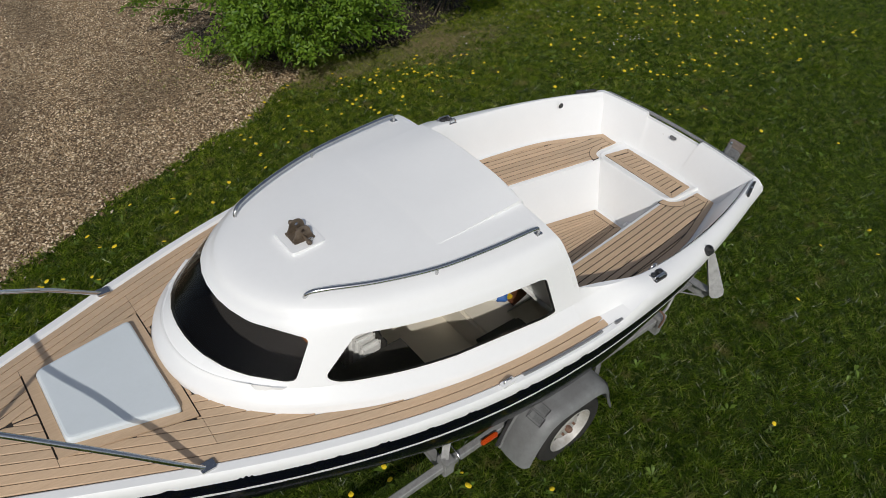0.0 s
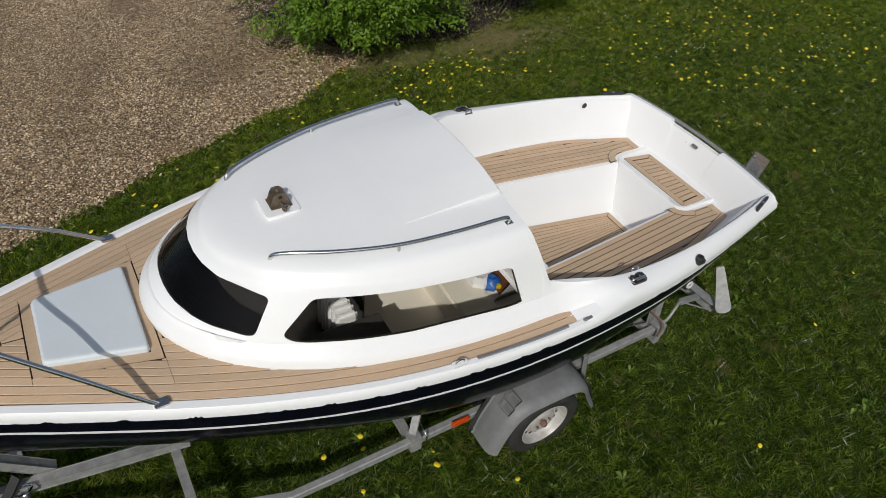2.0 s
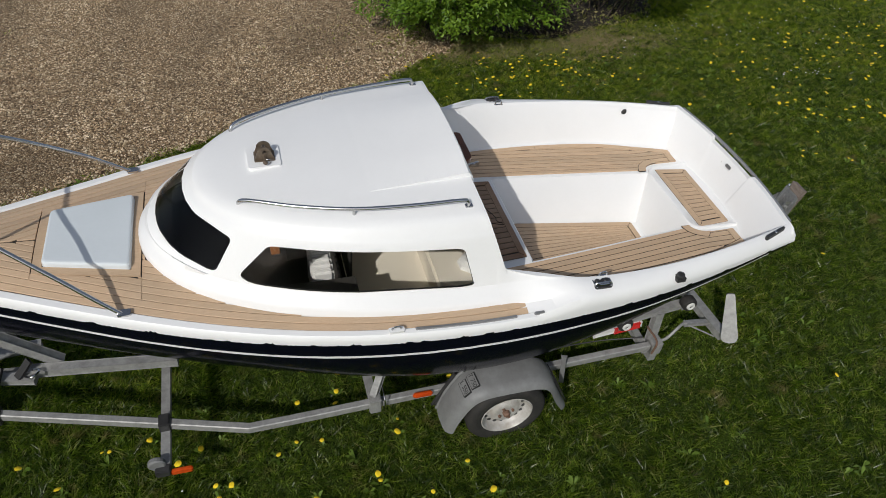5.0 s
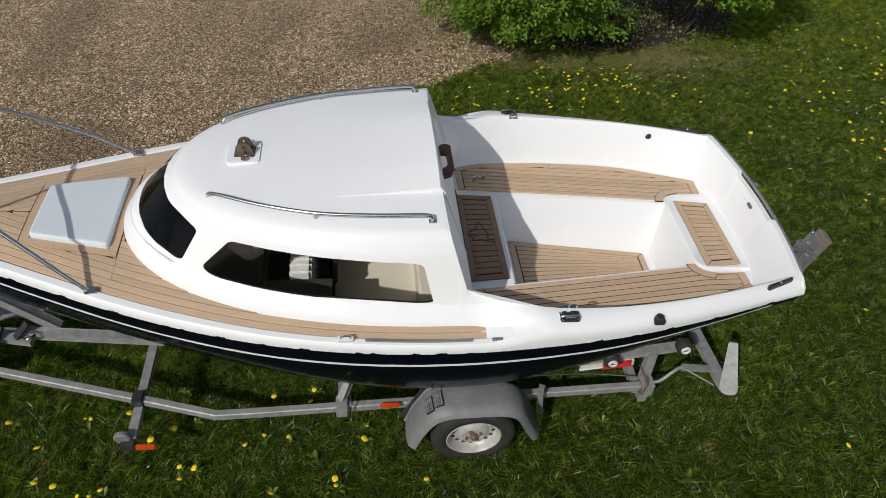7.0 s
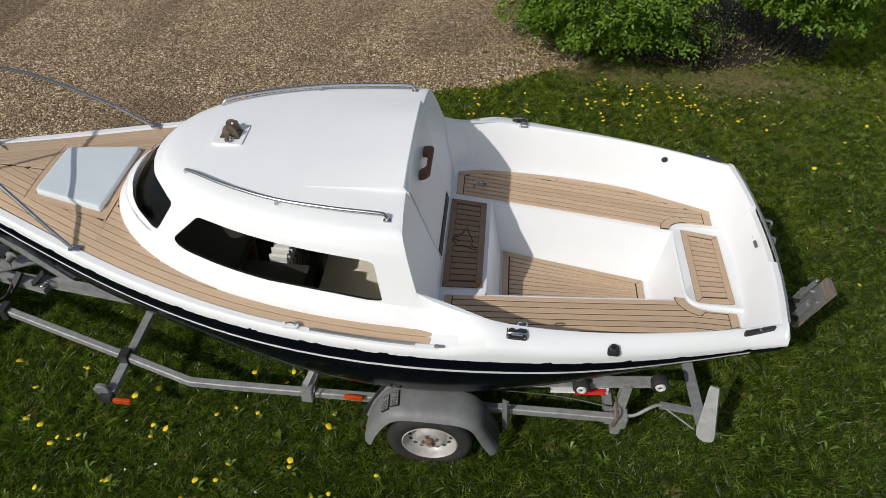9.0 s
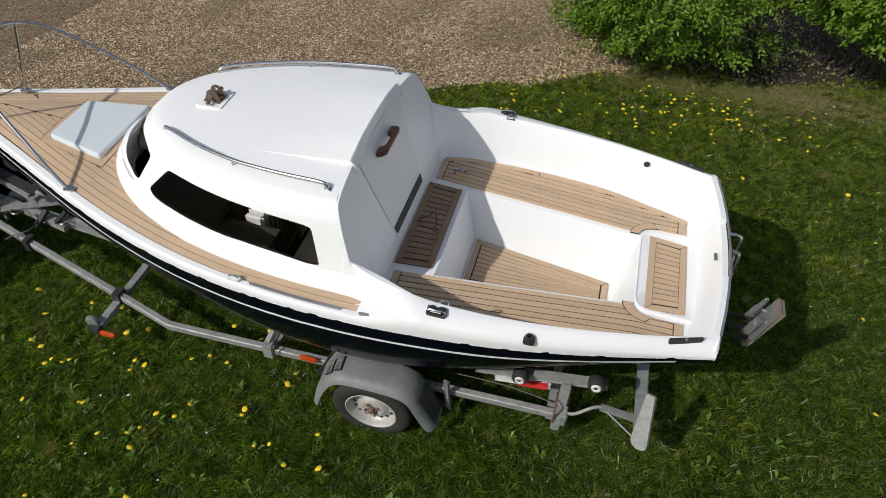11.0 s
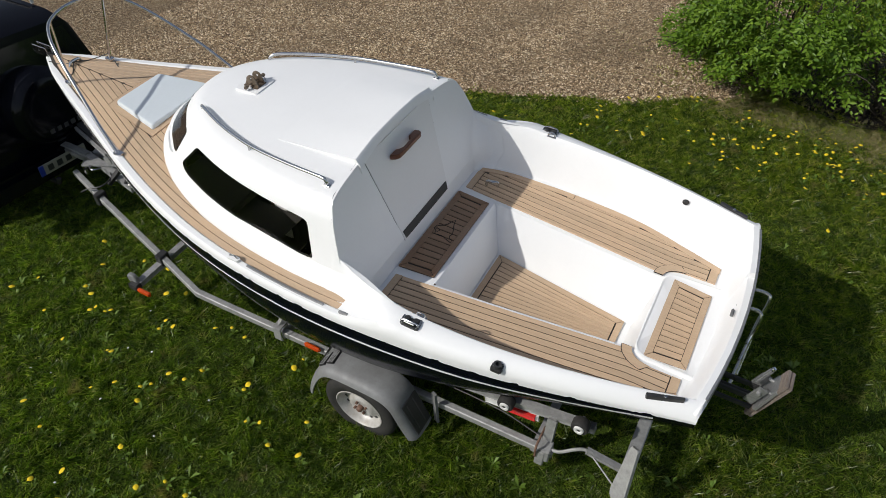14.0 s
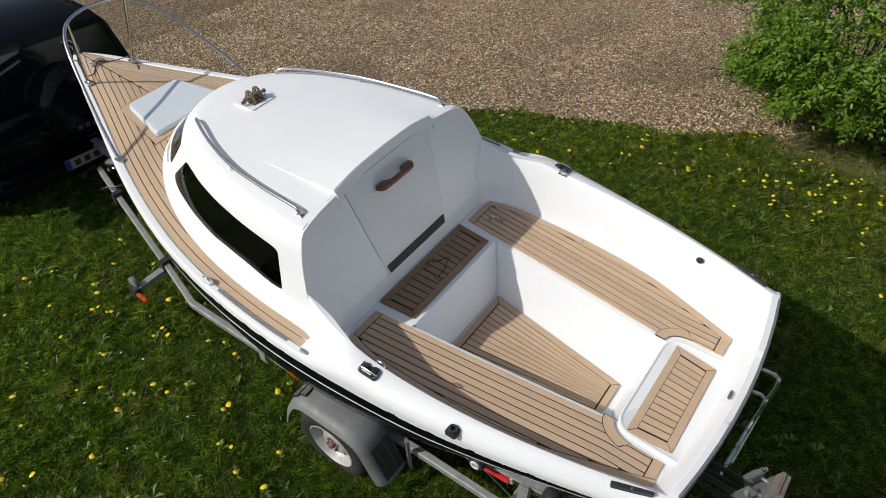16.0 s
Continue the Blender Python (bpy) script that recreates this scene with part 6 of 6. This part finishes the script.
def build_grass(count=1350000):
    rng = np.random.default_rng(5)
    m = int(count * 2.6)
    x = rng.uniform(-6.4, 10.3, m)
    y = rng.uniform(-3.0, 9.9, m)
    keep = in_lawn(x, y)
    x, y = x[keep], y[keep]
    n = len(x)
    strays = (smooth_field(x, y, rng, 20, 3.0) > 2.5) & (rng.uniform(0, 1, n) < 0.22)
    strays |= (rng.uniform(0, 1, n) < 0.25 * np.exp(-(((x - 0.3) / 0.9) ** 2 + ((y - 5.9) / 0.6) ** 2)))
    keep = ~gravel_mask(x, y - 0.06 * np.abs(rng.standard_normal(n)) + 0.02) | strays
    keep &= ~under_bush(x, y) | (rng.uniform(0, 1, n) < 0.05)
    keep &= rng.uniform(0, 1, n) > straw(x, y) * 0.75
    holes = smooth_field(x, y, rng, 22, 5.5)
    keep &= (holes < 2.1) | (rng.uniform(0, 1, n) < 0.5)
    x, y = x[keep][:count], y[keep][:count]
    n = len(x)
    tall = 0.72 + 0.20 * smooth_field(x, y, rng, 16, 1.6) + 0.36 * smooth_field(x, y, rng, 26, 8.5)
    h = np.clip((0.022 + 0.040 * rng.beta(2, 3, n)) * (0.34 + np.clip(tall, 0.02, 2.1)), 0.010, 0.11)
    w = rng.uniform(0.0020, 0.0050, n) * (1.0 + 0.05 * np.clip(y, 0, 8))
    lean = rng.uniform(0.3, 1.8, n) * h
    b = 2.0 * smooth_field(x, y, rng, 22, 9.0) + rng.normal(0, 1.25, n)
    blades("grass", x, y, h, w, lean, b, BLADE, "short green grass blades", rng)
    # coarser blades on the lawn further out
    k = 420000
    x, y = rng.uniform(-11.0, 14.0, k * 2), rng.uniform(-9.0, 14.0, k * 2)
    keep = ~in_lawn(x, y) & ~((x < 1.1) & (y > gravel_line(-9.0) + 0.3 * (x + 9.0) - 0.4) & (x < -6.4)) & ~gravel_mask(x, y)
    x, y = x[keep][:k], y[keep][:k]
    n = len(x)
    h = np.clip(0.022 + 0.05 * rng.beta(2, 3, n), 0.02, 0.09)
    blades("outer_grass", x, y, h, rng.uniform(0.004, 0.010, n), h * rng.uniform(0.4, 1.9, n), rng.uniform(0, 6.28, n), BLADE, "green grass blades of the wider lawn", rng)
    k = 60000
    x, y = rng.uniform(-0.3, 5.0, k * 6), rng.uniform(4.0, 6.2, k * 6)
    keep = (rng.uniform(0, 1, k * 6) < straw(x, y) * 0.8) & ~gravel_mask(x, y)
    x, y = x[keep][:k], y[keep][:k]
    n = len(x)
    h = rng.uniform(0.015, 0.05, n)
    blades("dry_grass", x, y, h, rng.uniform(0.002, 0.005, n), h * rng.uniform(0.6, 2.2, n), rng.uniform(0, 6.28, n), DRYBLADE, "dry straw-coloured grass by the bushes", rng)


def build_stones(count=165000):
    rng = np.random.default_rng(9)
    x = rng.uniform(-7.5, 1.1, count * 3)
    y = rng.uniform(1.8, 11.0, count * 3)
    keep = gravel_mask(x, y + 0.10 * np.abs(rng.standard_normal(count * 3)) * (rng.uniform(0, 1, count * 3) < 0.2))
    x, y = x[keep][:count], y[keep][:count]
    n = len(x)
    s = rng.uniform(0.009, 0.027, n) * rng.uniform(0.7, 1.0, n)
    octa = np.array([(1, 0, 0), (0, 1, 0), (-1, 0, 0), (0, -1, 0), (0, 0, 1), (0, 0, -1)], float)
    tri = np.array([(0, 1, 4), (1, 2, 4), (2, 3, 4), (3, 0, 4)])
    v = octa[None] * s[:, None, None] * rng.uniform(0.6, 1.25, (n, 6, 3))
    v[:, :, 1] *= 0.68
    v[:, :, 2] *= 0.65
    a = rng.uniform(0, 6.28, n)
    c, q = np.cos(a)[:, None], np.sin(a)[:, None]
    vx, vy = v[:, :, 0] * c - v[:, :, 1] * q, v[:, :, 0] * q + v[:, :, 1] * c
    tx, ty = rng.normal(0, 0.25, n)[:, None], rng.normal(0, 0.25, n)[:, None]
    vz = v[:, :, 2] + tx * vx + ty * vy
    out = np.stack([vx + x[:, None], vy + y[:, None], vz + (np_ground(x, y) + 0.018)[:, None]], 2)
    faces = (np.arange(n)[:, None, None] * 6 + tri[None]).reshape(-1, 3)
    raw_mesh("gravel_stones", out.reshape(-1, 3), faces, STONE, "loose brown and cream pebbles", "gravel")


def build_flowers():
    rng = np.random.default_rng(21)
    spots = []
    def scatter(n, x0, x1, y0, y1):
        for _ in range(n):
            spots.append((rng.uniform(x0, x1), rng.uniform(y0, y1)))
    scatter(30, 1.0, 3.0, 3.5, 4.6)
    scatter(28, 1.3, 2.3, 4.0, 4.6)
    scatter(150, 4.2, 8.2, 1.3, 4.4)
    scatter(34, 3.0, 5.5, 2.0, 4.6)
    scatter(130, 5.0, 10.0, 3.0, 7.5)
    scatter(45, -0.6, 1.5, 3.3, 4.9)
    scatter(24, -3.0, -0.8, 2.0, 3.6)
    scatter(80, -4.0, -0.6, -2.9, -0.3)
    scatter(9, 0.0, 4.0, -3.5, -1.0)
    scatter(14, 2.0, 5.0, -1.0, 3.0)
    spots = [p for p in spots if not on_gravel(*p)]
    heads, stalks, hf, sf = [], [], [], []
    def bloom(x, y, r, h, heads, hf):
        z = ground_z(x, y) + h
        t = rng.uniform(-0.4, 0.4, 2)
        base = len(heads)
        heads.append((x, y, z + r * 0.22))
        for k, (rr, dz) in enumerate(((0.72, 0.16), (1.0, 0.0))):
            for i in range(9):
                a = 2 * math.pi * i / 9 + 0.3 * k
                q = rr * r * rng.uniform(0.85, 1.12)
                heads.append((x + q * math.cos(a), y + q * math.sin(a), z + dz * r + q * (t[0] * math.cos(a) + t[1] * math.sin(a))))
        for i in range(9):
            j = (i + 1) % 9
            hf.append((base, base + 1 + i, base + 1 + j))
            hf.append((base + 1 + i, base + 10 + i, base + 10 + j))
            hf.append((base + 1 + i, base + 10 + j, base + 1 + j))
    for x, y in spots:
        h = rng.uniform(0.05, 0.12)
        bloom(x, y, 0.012 + 0.014 * rng.beta(1.6, 1.8), h, heads, hf)
        b = len(stalks)
        z = ground_z(x, y)
        stalks += [(x - 0.002, y, z), (x + 0.002, y, z), (x, y + 0.002, z + h)]
        sf.append((b, b + 1, b + 2))
    raw_mesh("dandelions", np.array(heads), np.array(hf), DANDELION, "yellow dandelion flowers scattered in the lawn", "dandelion")
    lv, lf = [], []
    weeds = spots + [(rng.uniform(-4.5, 7.0), rng.uniform(-3.6, 5.2)) for _ in range(620)]
    for x, y in weeds:
        if on_gravel(x, y):
            continue
        z = ground_z(x, y) + 0.012
        size = rng.uniform(0.035, 0.085)
        for k in range(rng.integers(4, 9)):
            a, tip = rng.uniform(0, 6.28), size * rng.uniform(0.6, 1.1)
            c, q, w = math.cos(a), math.sin(a), size * rng.uniform(0.10, 0.17)
            h = size * rng.uniform(0.25, 0.75)
            b = len(lv)
            lv += [(x, y, z), (x + c * tip * 0.6 - q * w, y + q * tip * 0.6 + c * w, z + h * 0.9), (x + c * tip, y + q * tip, z + h * 0.75), (x + c * tip * 0.6 + q * w, y + q * tip * 0.6 - c * w, z + h * 0.9)]
            lf.append((b, b + 1, b + 2, b + 3))
    raw_mesh("weed_leaves", np.array(lv), np.array(lf), WEED, "broad dandelion leaves in the lawn", "weeds")
    raw_mesh("dandelion_stalks", np.array(stalks), np.array(sf), STALK, "thin green flower stalks", "stalk")
    heads, hf, spots2 = [], [], []
    for cx, cy, n, sp in ((4.4, 5.0, 30, 0.4), (5.0, 3.3, 34, 0.3), (6.0, 4.6, 36, 0.7), (5.2, 6.0, 30, 0.6), (6.6, 2.4, 26, 0.4), (7.4, 5.4, 30, 0.9), (3.3, 4.7, 12, 0.3), (-2.6, -1.6, 10, 0.6)):
        for _ in range(n):
            spots2.append((cx + rng.normal(0, sp), cy + rng.normal(0, sp * 0.6)))
    for x, y in spots2:
        bloom(x, y, rng.uniform(0.007, 0.011), rng.uniform(0.03, 0.07), heads, hf)
    raw_mesh("daisies", np.array(heads), np.array(hf), DAISY, "small white daisies in the lawn", "daisy")


def build_bush(cx, cy, rx, ry, low, wide, top, sprays, branches, seed, label, leaf=0.034):
    """A shrub: branches from the ground, and leafy sprays over a dome that starts at low, is widest at wide and ends at top."""
    rng = np.random.default_rng(seed)
    bush = thing("bush", Matrix.Translation((cx, cy, ground_z(cx, cy))), label, "bush", "bushes by the drive")

    def dome(az, z, depth):
        up = np.where(z > wide, (z - wide) / (top - wide), (wide - z) / (wide - low) * 0.84)
        r = np.sqrt(np.clip(1 - up ** 2, 0, 1)) * depth
        r = r * (1 + 0.10 * np.sin(az * 3 + seed) + 0.09 * np.sin(az * 7 + z * 6 + seed) + 0.07 * np.sin(az * 13 - z * 9))
        return np.stack([rx * r * np.cos(az), ry * r * np.sin(az), z], -1)
    front = rng.uniform(0, 1, sprays) < 0.72
    az = np.where(front, rng.normal(math.radians(-105), 0.95, sprays), rng.uniform(0, 6.28, sprays))
    z = low + (top - low) * rng.beta(1.25, 1.3, sprays)
    depth = 1.0 - 0.5 * rng.beta(1.0, 2.6, sprays)
    thin = dome(az, z, depth)[:, 0] > rx * (0.95 * (z - low) / (wide - low) - 0.25)
    keep = ~(thin & (rng.uniform(0, 1, sprays) < 0.6))
    az, z, depth = az[keep], z[keep], depth[keep]
    sprays = len(z)
    tip = dome(az, z, depth)
    clumps = max(8, sprays // 18)
    tip = tip[rng.integers(0, clumps, sprays)] + rng.normal(0, 1, (sprays, 3)) * np.array([0.13, 0.13, 0.035])
    tip[:, 2] = np.maximum(tip[:, 2], 0.06)
    # branches, each ending at one of the sprays, with side twigs
    for k in range(branches):
        bm = bmesh.new()
        e = Vector(tip[k])
        s0 = Vector((e.x * 0.22 + rng.normal(0, 0.16), e.y * 0.22 + rng.normal(0, 0.16), -0.05))
        p = curve([s0, Vector((e.x * 0.5 + rng.normal(0, 0.08), e.y * 0.5 + rng.normal(0, 0.08), max(e.z * 0.65, 0.15))), e], 4)
        tube(p, [0.013 * (1 - 0.85 * i / (len(p) - 1)) + 0.002 for i in range(len(p))], 5, True, bm)
        for _ in range(4):
            b = p[rng.integers(2, len(p))]
            q = b + Vector((rng.normal(0, 0.16) + b.x / rx * 0.12, rng.normal(0, 0.16) + b.y / ry * 0.12, rng.normal(0.02, 0.08)))
            q.z = max(q.z, 0.05)
            tube([b, b.lerp(q, 0.5) + Vector((0, 0, 0.02)), q], [0.005, 0.004, 0.002], 4, True, bm)
        part("branch", bm, TWIG, bush, "", True)
    # sprays: leaves to both sides of a drooping twig
    n_leaf = 11
    out = tip * np.array([1 / rx, 1 / ry, 0]) + rng.normal(0, 0.35, (sprays, 3))
    out[:, 2] = rng.normal(-0.18, 0.22, sprays)
    out /= np.linalg.norm(out, axis=1)[:, None]
    upv = np.array([0, 0, 1.0]) + rng.normal(0, 0.4, (sprays, 3))
    lat = np.cross(out, upv)
    lat /= np.linalg.norm(lat, axis=1)[:, None]
    nrm = np.cross(lat, out)
    length = rng.uniform(0.16, 0.34, sprays)
    u = np.linspace(0, 1, n_leaf)[None, :, None]
    sign = np.where(np.arange(n_leaf) % 2, 1.0, -1.0)[None, :, None]
    sign = np.where(u == 1, 0.0, sign)
    E = lambda q: q[:, None, :]
    base = E(tip) - E(out) * ((1 - u) * length[:, None, None]) - np.array([0, 0, 0.05]) * u ** 2 + rng.normal(0, 0.008, (sprays, n_leaf, 3))
    d = E(out) * 0.75 + E(lat) * sign * 0.85 + rng.normal(0, 0.22, (sprays, n_leaf, 3)) + np.array([0, 0, -0.12])
    d /= np.linalg.norm(d, axis=2)[:, :, None]
    nn = E(nrm) + rng.normal(0, 0.42, (sprays, n_leaf, 3))
    side = np.cross(d, nn)
    side /= np.linalg.norm(side, axis=2)[:, :, None]
    nn = np.cross(side, d)
    size = rng.uniform(0.7, 1.25, (sprays, n_leaf, 1)) * leaf
    size = size * (0.55 + 0.45 * np.sin(math.pi * (0.15 + 0.7 * u)))
    P = lambda along_, across, lift: base + d * size * along_ + side * size * across + nn * size * lift
    v = np.stack([P(0, 0, 0), P(0.75, 0.52, 0.16), P(1.4, 0.42, 0.10), P(2.25, 0, -0.12), P(1.4, -0.42, 0.10), P(0.75, -0.52, 0.16)], 2).reshape(-1, 6, 3)
    v[:, :, 2] = np.maximum(v[:, :, 2], 0.02)
    b = np.arange(len(v))[:, None] * 6
    quads = np.concatenate([b + np.array([[0, 1, 2, 3]]), b + np.array([[0, 3, 4, 5]])], 1).reshape(-1, 4)
    ob = raw_mesh("crown", v.reshape(-1, 3), quads, LEAF, "fresh green leaves", "")
    ob.parent = bush
    return bush


def build_earth():
    """Bare soil with litter below the bushes, its near-black colour standing for their shade."""
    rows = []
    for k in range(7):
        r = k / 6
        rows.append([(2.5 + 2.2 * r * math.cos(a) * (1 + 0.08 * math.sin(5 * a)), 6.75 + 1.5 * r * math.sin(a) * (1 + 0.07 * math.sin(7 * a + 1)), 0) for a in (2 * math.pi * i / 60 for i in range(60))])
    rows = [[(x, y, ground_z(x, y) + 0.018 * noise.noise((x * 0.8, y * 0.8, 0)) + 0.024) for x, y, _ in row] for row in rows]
    e = part("bare_earth", loft(rows[1:], True), SHADEDEARTH, None, "", True)
    tagged(e, "bare soil below the bushes, darkened to paint in their shade", "soil", kind="structure")
    # dead leaves
    rng = np.random.default_rng(77)
    n = 2600
    a, r = rng.uniform(0, 6.28, n), np.sqrt(rng.uniform(0, 1, n)) * 1.04
    x, y = 2.5 + 2.2 * r * np.cos(a), 6.75 + 1.5 * r * np.sin(a)
    z = np_ground(x, y) + rng.uniform(0.03, 0.05, n)
    q = rng.uniform(0, 6.28, n)
    s = rng.uniform(0.012, 0.03, n)
    c, w = np.cos(q) * s, np.sin(q) * s
    t = rng.normal(0, 0.012, (n, 4))
    v = np.stack([np.stack([x + c, y + w, z + t[:, 0]], 1), np.stack([x - w * 0.55, y + c * 0.55, z + t[:, 1]], 1), np.stack([x - c, y - w, z + t[:, 2]], 1), np.stack([x + w * 0.55, y - c * 0.55, z + t[:, 3]], 1)], 1)
    raw_mesh("dead_leaves", v.reshape(-1, 3), np.arange(n * 4).reshape(-1, 4), DRYBLADE, "dry brown leaves below the bushes", "leaves")


build_ground()
build_earth()
build_stones()
build_grass()
build_flowers()
build_bush(1.2, 6.25, 1.78, 1.80, 0.26, 1.0, 1.95, 2500, 70, 31, "dense green shrub with fresh spring leaves beside the gravel", 0.031)
build_bush(3.75, 6.3, 1.35, 1.8, 0.75, 1.3, 2.3, 3600, 22, 32, "tall overhanging shrub with fresh spring leaves on the lawn", 0.034)
build_bush(2.45, 5.65, 0.75, 0.45, 0.05, 0.35, 0.75, 70, 26, 33, "low twiggy shrub with sparse leaves", 0.022)
